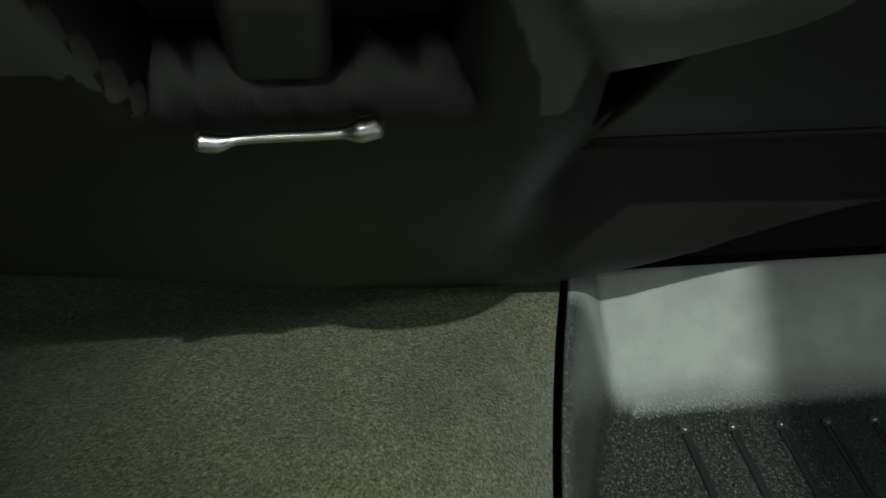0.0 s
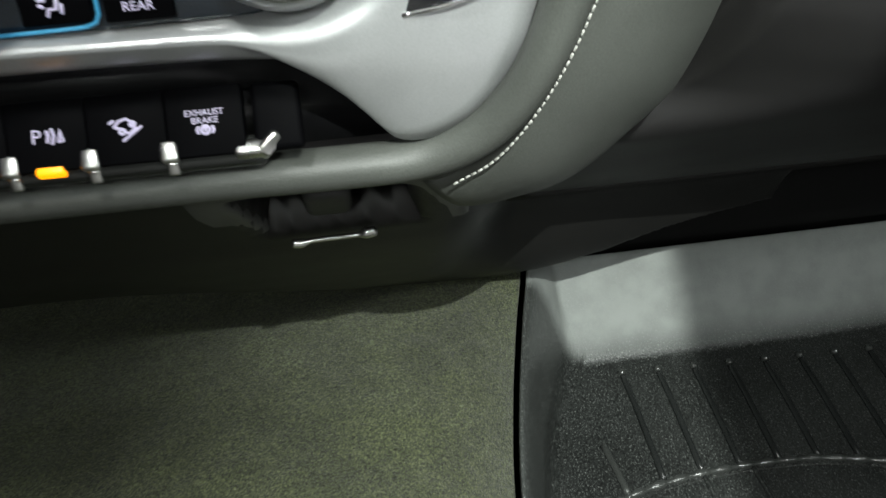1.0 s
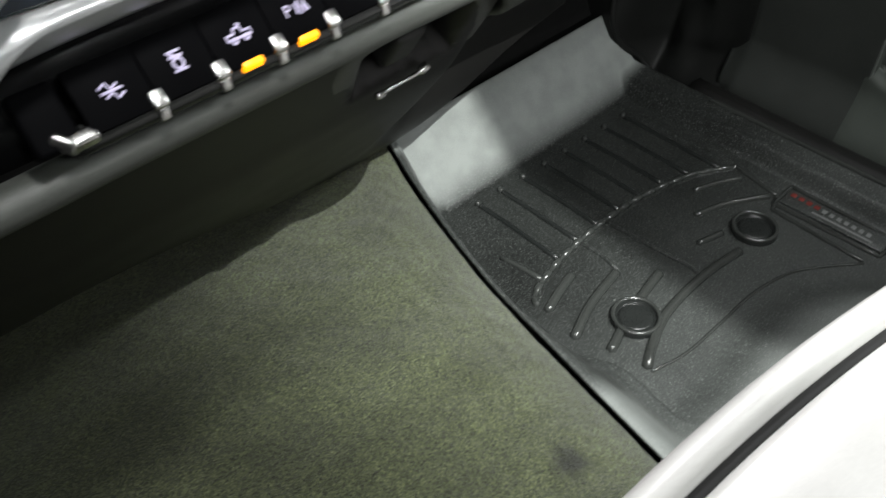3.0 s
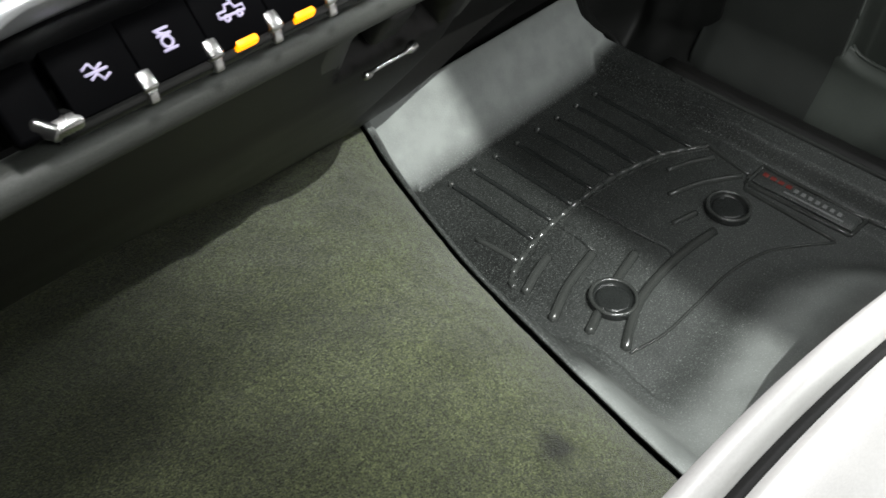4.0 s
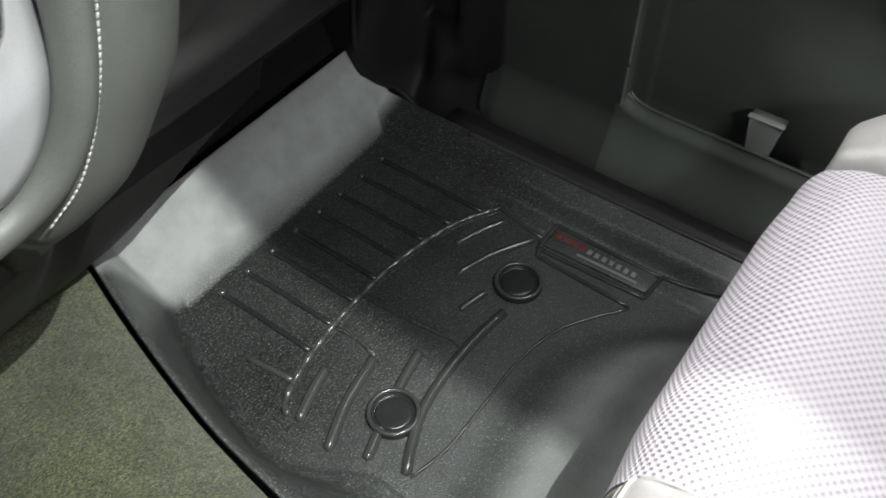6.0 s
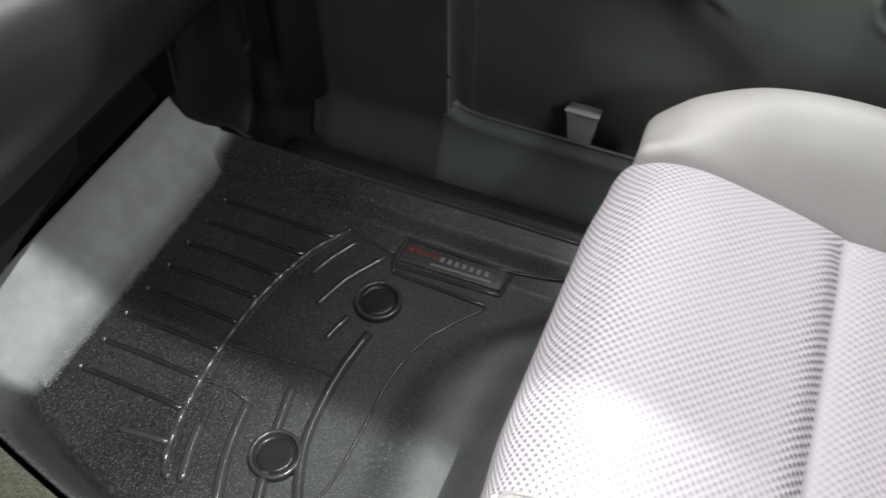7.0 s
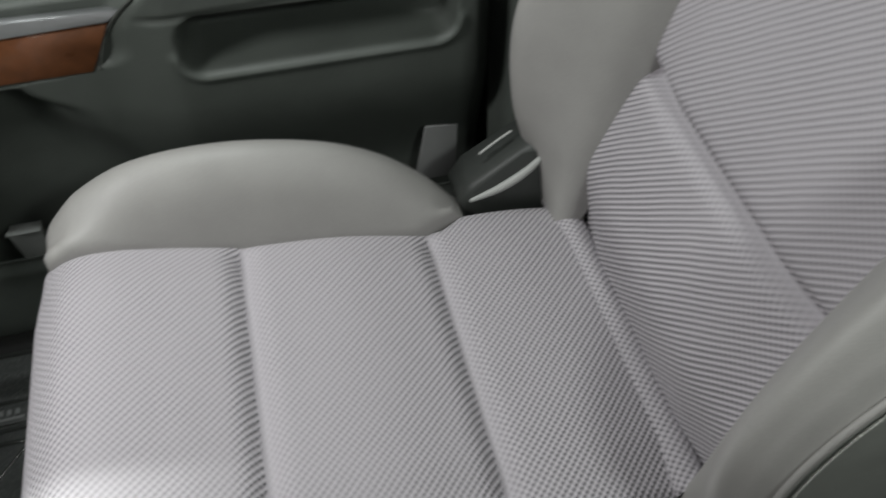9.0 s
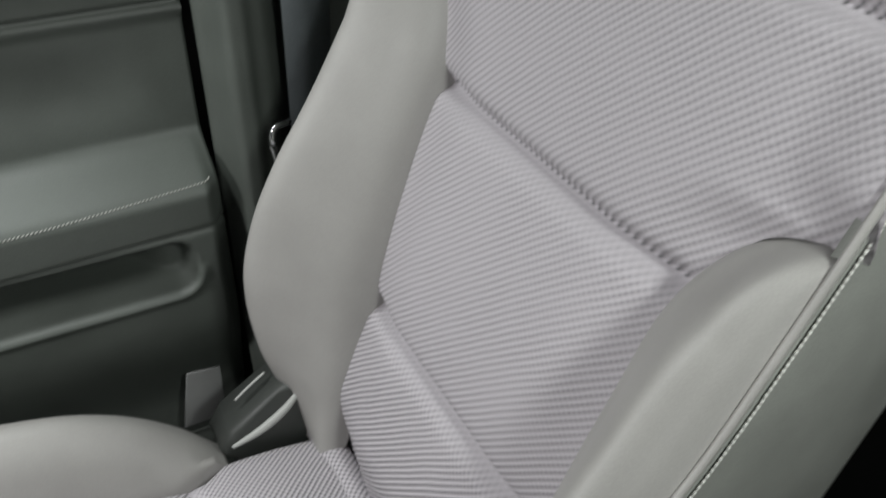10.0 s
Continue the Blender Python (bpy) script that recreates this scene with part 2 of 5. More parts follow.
M = {
    "carpet": carpet_material(),
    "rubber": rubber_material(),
    # paler than the tray, with the ribs' highlights put into the colour
    "rubber_rib": material("pale_rib_rubber", (0.046, 0.049, 0.046), rough=0.20, spec=0.9, grain=0.3, bump=0.2, bump_scale=900),
    "rubber_post": material("polished_rubber_post", (0.022, 0.024, 0.023), rough=0.22, spec=0.6, grain=0.3, bump=0.2, bump_scale=900),
    "plastic_dark": material("dark_plastic", (0.0100, 0.0096, 0.0090), rough=0.5, grain=0.15, bump=0.25, bump_scale=1600),
    "kick": material("black_kick_plastic", (0.0145, 0.0150, 0.0142), rough=0.46, spec=0.35, grain=0.15, bump=0.25, bump_scale=1500),
    "glove": material("charcoal_glove_plastic", (0.0125, 0.0120, 0.0120), rough=0.5, grain=0.12, bump=0.25, bump_scale=1500),
    "bin": material("grey_bin_plastic", (0.085, 0.087, 0.082), rough=0.45, grain=0.12, bump=0.25, bump_scale=1500),
    "bar": material("gloss_grey_bar", (0.020, 0.021, 0.020), rough=0.22, grain=0.1),
    "panel_blue": material("blue_black_panel", (0.010, 0.016, 0.024), rough=0.22, grain=0.1),
    "plastic_black": material("black_plastic", (0.010, 0.010, 0.011), rough=0.24, grain=0.1),
    "key": material("matt_black_key", (0.0025, 0.0025, 0.003), rough=0.5, spec=0.02),
    "plastic_grey": material("grey_dash_plastic", (0.032, 0.033, 0.031), rough=0.5, grain=0.12, bump=0.25, bump_scale=1500),
    "leather_dark": material("dark_leather", (0.066, 0.070, 0.063), rough=0.45, grain=0.12, bump=0.3, bump_scale=900),
    "leather": material("grey_leather", (0.355, 0.348, 0.332), rough=0.5, grain=0.06, bump=0.22, bump_scale=1100, stain=0.05),
    "leather_side": material("dark_side_leather", (0.30, 0.31, 0.285), rough=0.5, grain=0.08, bump=0.25, bump_scale=1000),
    "console": material("light_grey_plastic", (0.504, 0.497, 0.482), rough=0.38, grain=0.05, bump=0.1),
    "silver": material("satin_silver", (0.43, 0.44, 0.445), rough=0.32, metal=0.5, grain=0.05),
    "chrome": material("chrome", (0.85, 0.85, 0.86), rough=0.12, metal=1.0, stain=0.03),
    "bright": material("bright_metal", (0.72, 0.72, 0.70), rough=0.28, metal=1.0, stain=0.05),
    "satin": material("satin_plastic_strip", (0.40, 0.41, 0.39), rough=0.5, stain=0.05),
    "amber": material("amber_lens", (0.8, 0.35, 0.02), rough=0.4, emit=(1.0, 0.30, 0.0), emit_strength=1.5),
    "icon": material("lit_icon", (0.45, 0.42, 0.52), rough=0.5, emit=(0.74, 0.66, 1.0), emit_strength=0.30),
    "blue": material("blue_line", (0.05, 0.3, 0.5), rough=0.4, emit=(0.06, 0.30, 0.62), emit_strength=0.16),
    "blue_mark": material("blue_mark", (0.02, 0.05, 0.6), emit=(0.02, 0.05, 1.0), emit_strength=0.8),
    "wood": material("wood_veneer", (0.20, 0.075, 0.03), rough=0.3, grain=0.2, stain=0.3, stain_scale=30, coat=0.5),
    "door": material("door_plastic", (0.086, 0.097, 0.086), rough=0.48, grain=0.12, bump=0.25, bump_scale=1300, stain=0.08),
    "door_dark": material("door_shade_and_cover", (0.046, 0.050, 0.046), rough=0.46, grain=0.12, bump=0.25, bump_scale=1300),
    "pocket_edge": material("highlight_door_edge", (0.17, 0.185, 0.17), rough=0.36, grain=0.15, stain=0.2, stain_scale=30),
    "door_gloss": material("polished_door_edge", (0.085, 0.095, 0.085), rough=0.30, grain=0.08),
    "door_tab": material("pale_tab_plastic", (0.42, 0.44, 0.42), rough=0.5),
    "cloth_black": material("black_felt", (0.010, 0.010, 0.010), rough=0.95, grain=0.3),
    "roof": material("headliner_cloth", (0.30, 0.30, 0.29), rough=0.95, grain=0.1),
    "belt": material("grey_webbing", (0.10, 0.115, 0.12), rough=0.7, grain=0.2),
    "thread": material("pale_thread", (0.45, 0.45, 0.42), rough=0.7),
    "thread_pale": material("white_thread", (0.72, 0.72, 0.68), rough=0.7),
    "red": material("red_print", (0.20, 0.032, 0.026), rough=0.5),
    "print": material("grey_print", (0.26, 0.265, 0.26), rough=0.5),
    "glass": material("dark_glass", (0.01, 0.01, 0.012), rough=0.05),
    "fabric": fabric_material("corded_cushion_cloth", (-0.676, -0.447), 0.56, 0.48, 0.9, 0.6, 0.32),
    "fabric_back": fabric_material("corded_backrest_cloth", (0.260, 0.535, 0.745), 0.62, 0.18, floor_amp=0.42, low=0.95, pull=0.017, gathered=0.9),
}


# ---- mesh helpers ----
def link_mesh(name, me, mat, parent=None, label="", smooth=True):
    me.materials.append(mat)
    if smooth:
        me.polygons.foreach_set("use_smooth", [True] * len(me.polygons))
    ob = new(name, me)
    ob.parent = parent
    if label:
        ob["label"] = label
    return ob


def part(name, bm, mat, parent=None, label="", smooth=True):
    me = bpy.data.meshes.new(name)
    bmesh.ops.recalc_face_normals(bm, faces=bm.faces)
    bm.to_mesh(me)
    bm.free()
    return link_mesh(name, me, mat, parent, label, smooth)


def thing(name, label, category, group="", kind="", at=(0, 0, 0)):
    ob = new(name)
    ob.empty_display_size = 0.05
    return tagged(ob, label, category, group, kind)


def sheet(name, f, nu, nv, mat, parent=None, label="", thick=0.0, uv=None):
    """A grid of nu x nv faces through f(u, v), u and v from 0 to 1; thick grows it away from its front."""
    verts = [f(i / nu, j / nv) for j in range(nv + 1) for i in range(nu + 1)]
    w = nu + 1
    faces = [(j * w + i, j * w + i + 1, (j + 1) * w + i + 1, (j + 1) * w + i) for j in range(nv) for i in range(nu)]
    me = bpy.data.meshes.new(name)
    me.from_pydata(verts, [], faces)
    if uv:
        layer = me.uv_layers.new(name="UVMap")
        co = [uv(i / nu, j / nv) for j in range(nv + 1) for i in range(nu + 1)]
        for loop in me.loops:
            layer.data[loop.index].uv = co[loop.vertex_index]
    ob = link_mesh(name, me, mat, parent, label)
    if thick:
        s = ob.modifiers.new("thickness", "SOLIDIFY")
        s.thickness, s.offset = thick, -1.0
    return ob


def lerp_table(table, x):
    """Smooth (Catmull-Rom) reading of a table of (x, value) rows."""
    if x <= table[0][0]:
        return table[0][1]
    if x >= table[-1][0]:
        return table[-1][1]
    for k in range(len(table) - 1):
        (x0, a), (x1, b) = table[k], table[k + 1]
        if x <= x1:
            m0 = (b - table[k - 1][1]) / (x1 - table[k - 1][0]) if k else (b - a) / (x1 - x0)
            m1 = (table[k + 2][1] - a) / (table[k + 2][0] - x0) if k + 2 < len(table) else (b - a) / (x1 - x0)
            t, h = (x - x0) / (x1 - x0), x1 - x0
            return (2 * t**3 - 3 * t * t + 1) * a + (t**3 - 2 * t * t + t) * h * m0 + (3 * t * t - 2 * t**3) * b + (t**3 - t * t) * h * m1


def smooth(a, b, x):
    t = min(1.0, max(0.0, (x - a) / (b - a)))
    return t * t * (3 - 2 * t)


def curve_points(pts, n):
    """n + 1 points at even steps along a smooth curve through pts."""
    pts = [Vector(p) for p in pts]
    d = [0.0]
    for a, b in zip(pts, pts[1:]):
        d.append(d[-1] + (b - a).length)
    tabs = [[(d[i], p[k]) for i, p in enumerate(pts)] for k in range(3)]
    return [Vector([lerp_table(tb, d[-1] * i / n) for tb in tabs]) for i in range(n + 1)]


def tube_bm(path, radius, sides=8, closed=False, squash=1.0, up=Vector((0, 0, 1)), bm=None):
    """A round bar along path with rounded ends; radius may be a function of 0..1; squash flattens it along up."""
    bm = bm or bmesh.new()
    n = len(path)
    rings = []
    for i, p in enumerate(path):
        a = path[(i - 1) % n] if closed else path[max(i - 1, 0)]
        b = path[(i + 1) % n] if closed else path[min(i + 1, n - 1)]
        d = (Vector(b) - Vector(a)).normalized()
        side = d.cross(up)
        side = side.normalized() if side.length > 1e-6 else Vector((1, 0, 0))
        top = side.cross(d).normalized()
        t = i / max(1, n - 1)
        r = radius(t) if callable(radius) else radius
        rings.append([bm.verts.new(Vector(p) + side * r * math.cos(2 * math.pi * k / sides) + top * r * squash * math.sin(2 * math.pi * k / sides)) for k in range(sides)])
    for i in range(n if closed else n - 1):
        A, B = rings[i], rings[(i + 1) % n]
        for k in range(sides):
            bm.faces.new((A[k], A[(k + 1) % sides], B[(k + 1) % sides], B[k]))
    if not closed:
        for ring, sgn, other in ((rings[0], -1, 1), (rings[-1], 1, -2)):
            c = sum((v.co for v in ring), Vector()) / sides
            o = Vector(path[other])
            r = (ring[0].co - c).length
            tip = bm.verts.new(c + (c - o).normalized() * r * 0.6)
            for k in range(sides):
                bm.faces.new((ring[k], ring[(k + 1) % sides], tip))
    return bm


def box_bm(size, m=None, bevel=0.0, segments=2, bm=None, taper=1.0):
    bm = bm or bmesh.new()
    made = bmesh.ops.create_cube(bm, size=1.0)["verts"]
    for v in made:
        k = taper if v.co.z > 0 else 1.0
        v.co = Vector((v.co.x * size[0] * k, v.co.y * size[1] * k, v.co.z * size[2]))
    if bevel:
        edges = list({e for v in made for e in v.link_edges})
        out = bmesh.ops.bevel(bm, geom=edges, offset=bevel, segments=segments, affect="EDGES", profile=0.5)
        made = list({v for f in out["faces"] for v in f.verts} | {v for v in made if v.is_valid})
    if m is not None:
        bmesh.ops.transform(bm, matrix=m, verts=made)
    return bm


def prism_bm(outline, place, depth, bevel=0.0, segments=2):
    """A flat plate: outline points (a, b) put in space by place(a, b, h) at h = 0 (front) and h = depth (back), its front edge bevelled."""
    bm = bmesh.new()
    front = [bm.verts.new((a, b, 0)) for a, b in outline]
    back = [bm.verts.new((a, b, depth)) for a, b in outline]
    n = len(outline)
    top = bm.faces.new(front)
    bm.faces.new(back[::-1])
    for k in range(n):
        bm.faces.new((front[k], back[k], back[(k + 1) % n], front[(k + 1) % n]))
    if bevel:
        bmesh.ops.bevel(bm, geom=list(top.edges), offset=bevel, segments=segments, affect="EDGES", profile=0.5, clamp_overlap=True)
    bmesh.ops.triangulate(bm, faces=[f for f in bm.faces if len(f.verts) > 4])
    for v in bm.verts:
        v.co = Vector(place(*v.co))
    return bm


def disc_bm(profile, sides, m):
    """A turned part: profile rows (radius, height) from the rim in to the centre."""
    bm = bmesh.new()
    rings = []
    for r, h in profile:
        if r <= 1e-6:
            rings.append([bm.verts.new((0, 0, h))])
        else:
            rings.append([bm.verts.new((r * math.cos(2 * math.pi * k / sides), r * math.sin(2 * math.pi * k / sides), h)) for k in range(sides)])
    for A, B in zip(rings, rings[1:]):
        for k in range(sides):
            j = (k + 1) % sides
            if len(B) == 1:
                bm.faces.new((A[k], A[j], B[0]))
            elif len(A) == 1:
                bm.faces.new((A[0], B[j], B[k]))
            else:
                bm.faces.new((A[k], A[j], B[j], B[k]))
    bmesh.ops.transform(bm, matrix=m, verts=bm.verts)
    return bm


# ---- floor: pan, tunnel carpet ----
EDGE_X = [(-0.45, 0.10), (-0.1, 0.105), (0.05, 0.115), (0.15, 0.124), (0.25, 0.133), (0.35, 0.145), (0.45, 0.165), (0.55, 0.190), (0.63, 0.212), (0.78, 0.240)]
EDGE_Z = [(-0.45, 0.09), (-0.1, 0.092), (0.05, 0.096), (0.15, 0.104), (0.25, 0.116), (0.35, 0.126), (0.45, 0.136), (0.55, 0.147), (0.63, 0.165), (0.78, 0.20)]


def carpet_top(y):
    return lerp_table([(-0.45, 0.15), (0.0, 0.155), (0.15, 0.165), (0.30, 0.184), (0.45, 0.194), (0.62, 0.190), (0.8, 0.215)], y)


def carpet_z(x, y):
    ex, ez = lerp_table(EDGE_X, y), lerp_table(EDGE_Z, y)
    d = ex - x
    top = carpet_top(y)
    z = ez + (top - ez) * (1 - math.exp(-max(d, 0) / 0.075))
    if x < -0.42:
        z -= 0.22 * smooth(-0.42, -0.52, x)
    return z + 0.0022 * noise.noise((x * 18, y * 18, 0.0)) + 0.0012 * noise.noise((x * 55, y * 55, 3.0))


def carpet_f(u, v):
    y = -0.45 + 1.2 * v
    ex = lerp_table(EDGE_X, y)
    x = -0.80 + (ex + 0.80) * (1 - (1 - u) ** 1.5)
    if u == 1.0:
        return (ex, y, lerp_table(EDGE_Z, y) - 0.012)
    return (x, y, carpet_z(x, y))


pan = box_bm((1.9, 1.6, 0.04), pose(0.0, 0.05, -0.06), 0.005)
tagged(part("floor", pan, M["cloth_black"]), "black-painted floor pan under the carpet and mat", "floor", kind="structure")
tagged(sheet("carpet", carpet_f, 150, 170, M["carpet"], thick=0.012), "olive-grey cut-pile carpet over the transmission tunnel", "carpet", kind="structure")


# ---- floor mat: moulded tray with its ribs, posts and name plate ----
CREASE = [(-0.30, 0.20), (0.0, 0.215), (0.145, 0.222), (0.20, 0.228), (0.238, 0.222), (0.293, 0.198), (0.343, 0.192), (0.465, 0.222), (0.56, 0.262), (0.62, 0.290), (0.72, 0.31)]
MAT_FRONT, MAT_REAR, MAT_RIGHT = 0.677, -0.30, 0.788


def smax(a, b, k=0.012):
    h = max(k - abs(a - b), 0) / k
    return max(a, b) + h * h * k / 4


def hump_line(x):
    return lerp_table([(0.20, 0.14), (0.30, 0.145), (0.44, 0.157), (0.52, 0.146), (0.61, 0.092), (0.676, -0.005), (0.75, -0.14)], x)


def mat_z(x, y):
    z = 0.0
    back = hump_line(x) - y
    z += 0.016 * smooth(0.0, 0.09, back) + 0.045 * smooth(0.01, 0.30, back)
    slope = (y - 0.592) * 1.34
    z = smax(z, slope, 0.016)
    ex, ez = lerp_table(EDGE_X, y) + 0.008, lerp_table(EDGE_Z, y) + 0.002
    cx = lerp_table(CREASE, y)
    t = (cx - x) / max(0.02, cx - ex)
    wall = ez * (smooth(-0.25, 1.0, t) ** 1.15) if t > -0.25 else -1
    z = smax(z, wall, 0.02)
    right = 0.030 * smooth(0.726, 0.750, x) + 0.006 * smooth(0.75, 0.79, x)
    z = smax(z, right, 0.006) if x > 0.70 else z
    return z


def mat_f(u, v):
    y = MAT_REAR + (MAT_FRONT - MAT_REAR) * v
    ex = lerp_table(EDGE_X, y) + 0.008
    x = ex + (MAT_RIGHT - ex) * u
    return (x, y, mat_z(x, y))


mat = thing("floor_mat", "black moulded rubber floor mat with raised ribs, front passenger side", "floor mat")
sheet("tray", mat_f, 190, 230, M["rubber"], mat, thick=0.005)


def on_mat(pts, n, lift=0.0):
    c = curve_points([(x, y, 0) for x, y in pts], n)
    return [Vector((p.x, p.y, mat_z(p.x, p.y) + lift)) for p in c]


def mat_rib(pts, r=0.0036, n=14, name="rib", mate="rubber_rib", squash=0.9):
    return part(name, tube_bm(on_mat(pts, n), r * 1.4, 10, squash=squash * 1.25), M[mate], mat)


for k in range(8):
    x0 = 0.3415 + 0.0485 * k
    y1 = lerp_table([(0.25, 0.37), (0.29, 0.387), (0.345, 0.400), (0.42, 0.405), (0.49, 0.404), (0.59, 0.391), (0.645, 0.373), (0.70, 0.34)], x0)
    mat_rib([(x0, 0.566 - 0.002 * k), (x0 + 0.001, 0.5), (x0, y1 + 0.004)], 0.0030, 12, mate="rubber_post")
    part("rib_head", disc_bm([(0.0056, -0.001), (0.0053, 0.004), (0.0038, 0.0066), (0.0, 0.0076)], 14, Matrix.Translation((x0, 0.566 - 0.002 * k, 0.0))), M["rubber_rib"], mat)
mat_rib([(0.285, 0.461), (0.291, 0.42), (0.294, 0.392)], 0.0034, 8)
mat_rib([(0.390, 0.402), (0.392, 0.36), (0.386, 0.328)], 0.0024, 8, mate="rubber")
mat_rib([(0.452, 0.402), (0.461, 0.30), (0.463, 0.245), (0.430, 0.234)], 0.0024, 16, mate="rubber")
arc = [(0.254, 0.362), (0.262, 0.374), (0.287, 0.386), (0.344, 0.399), (0.418, 0.406), (0.489, 0.406), (0.536, 0.402), (0.587, 0.392), (0.645, 0.374), (0.703, 0.340)]
part("arc_rib", tube_bm(on_mat(arc, 240), lambda t: 0.0050 + 0.0011 * math.tanh(3 * math.sin(t * 2 * math.pi * 17)), 8), M["rubber_rib"], mat)
part("arc_rib", tube_bm(on_mat([(x, y - 0.008) for x, y in arc[1:]], 60), 0.0012, 6), M["rubber"], mat)
for pts in ([(0.258, 0.346), (0.295, 0.358), (0.331, 0.367)], [(0.248, 0.290), (0.307, 0.312), (0.381, 0.326)], [(0.266, 0.243), (0.306, 0.256)],
            [(0.356, 0.270), (0.39, 0.277), (0.424, 0.283)], [(0.278, 0.193), (0.31, 0.210), (0.363, 0.229), (0.428, 0.236), (0.49, 0.235), (0.543, 0.228)]):
    mat_rib(pts, 0.0052, 16)
for pts in ([(0.608, 0.352), (0.65, 0.336), (0.684, 0.318)], [(0.562, 0.318), (0.616, 0.300), (0.678, 0.264)], [(0.514, 0.279), (0.557, 0.268)]):
    mat_rib(pts, 0.0038, 12)
mat_rib([(0.277, 0.185), (0.331, 0.172), (0.405, 0.170), (0.489, 0.169), (0.558, 0.154), (0.607, 0.124), (0.640, 0.098), (0.650, 0.092)], 0.0017, 40)
for seg in ([(0.651, 0.094), (0.655, 0.243)], [(0.655, 0.243), (0.688, 0.256)], [(0.688, 0.256), (0.703, 0.339)],
            [(0.668, 0.251), (0.722, 0.250)], [(0.676, 0.083), (0.722, 0.079)], [(0.668, 0.251), (0.676, 0.083)], [(0.722, 0.250), (0.722, 0.079)]):
    mat_rib(seg, 0.0026, 8)
mat_rib([(0.723, 0.079), (0.732, 0.02), (0.744, -0.06)], 0.0026, 14)
mat_rib([(0.782, 0.45), (0.784, 0.2), (0.786, -0.05)], 0.003, 30)
for cx, cy in ((0.331, 0.253), (0.596, 0.238)):
    part("post_ring", tube_bm([Vector((cx + 0.0312 * math.cos(a), cy + 0.0312 * math.sin(a), 0.0090)) for a in np.linspace(0, 2 * math.pi, 49)[:-1]], 0.0030, 8, closed=True), M["rubber_rib"], mat)
    part("retention_post", disc_bm([(0.0345, -0.002), (0.034, 0.006), (0.0325, 0.0098), (0.0300, 0.0100), (0.0285, 0.0085), (0.0270, 0.002), (0.0245, 0.002), (0.0235, 0.0062), (0.021, 0.0072), (0.010, 0.0068), (0.0, 0.0066)], 44,
                                          Matrix.Translation((cx, cy, 0.0))), M["rubber_post"], mat)
plate = part("name_plate", box_bm((0.036, 0.160, 0.004), pose(0.6985, 0.166, 0.002, 0, 0, 2.2), 0.0015), M["rubber"], mat)
y = 0.236
for k in range(4):
    part("printed_bar", box_bm((0.009, 0.0085, 0.0008), pose(0.7035, y, 0.0046, 0, 0, 2), 0.0003), M["red"], plate, "dull red printed bar")
    y -= 0.013
for k in range(7):
    part("printed_bar", box_bm((0.009, 0.0065, 0.0008), pose(0.7025, y, 0.0046, 0, 0, 2), 0.0003), M["print"], plate, "grey printed bar")
    y -= 0.0118
part("printed_bar", box_bm((0.004, 0.095, 0.0008), pose(0.690, 0.150, 0.0046, 0, 0, 2), 0.0003), M["print"], plate, "grey printed bar")

# ---- firewall, kick panel, sill ----
tagged(part("wall_firewall", box_bm((1.9, 0.04, 1.0), pose(0.0, 0.80, 0.46), 0.005), M["cloth_black"]), "black felt firewall under the dashboard", "wall", kind="structure")


def toe_f(u, v):
    return (0.20 + 0.64 * u, 0.700 + 0.075 * v, 0.105 + 0.115 * v)


tagged(sheet("toe_carpet", toe_f, 20, 8, M["cloth_black"], thick=0.01), "black toe-board carpet above the mat", "carpet", kind="structure")


def kick_x(yy, zz):
    x = 0.866
    x -= 0.112 * smooth(0.590, 0.655, yy) * (1 - 0.35 * smooth(0.08, 0.3, zz))
    x -= 0.008 * math.exp(-((yy - 0.515) / 0.022) ** 2) * smooth(0.02, 0.10, zz)
    x -= 0.020 * math.exp(-((yy - 0.560) / 0.030) ** 2) * math.exp(-((zz - 0.07) / 0.05) ** 2)
    x -= 0.014 * math.exp(-((yy - 0.625) / 0.012) ** 2) * smooth(0.10, 0.2, zz)
    x -= 0.062 * smooth(0.075, -0.03, zz)
    x += 0.012 * smooth(0.53, 0.54, yy) * smooth(0.60, 0.59, yy) * smooth(0.15, 0.162, zz)
    return x


def kick_f(u, v):
    yy, zz = 0.785 - 0.335 * u, -0.03 + 0.62 * v
    return (kick_x(yy, zz), yy, zz)


tagged(sheet("kick_panel", kick_f, 90, 120, M["kick"], thick=0.006), "dark moulded plastic kick panel beside the footwell", "trim panel", kind="structure")
edge = curve_points([(kick_x(yy, zz) + 0.002, yy, zz) for yy, zz in ((0.585, 0.0), (0.615, 0.03), (0.640, 0.07), (0.656, 0.12), (0.668, 0.20), (0.678, 0.32))], 40)
tagged(part("trim", tube_bm(edge, 0.0065, 10), M["kick"]),
       "dark plastic trim edge beside the mat", "trim", kind="structure")


def sill_f(u, v):
    yy = 0.50 - 1.2 * v
    xs = [0.782, 0.790, 0.800, 0.820, 0.845]
    zs = [0.012, 0.031, 0.036, 0.034, 0.006]
    k = u * 4
    i = min(3, int(k))
    t = k - i
    return (xs[i] + (xs[i + 1] - xs[i]) * t, yy, zs[i] + (zs[i + 1] - zs[i]) * t)


tagged(sheet("sill_plate", sill_f, 16, 40, M["plastic_dark"], thick=0.004), "dark plastic sill plate below the door", "sill plate", kind="structure")

# ---- door ----
DOOR_REAR, DOOR_FRONT = -0.646, 0.478


def rounded(a, b, r, x):
    """1 between a and b with soft shoulders of width r."""
    return smooth(a - r, a, x) * (1 - smooth(b, b + r, x))


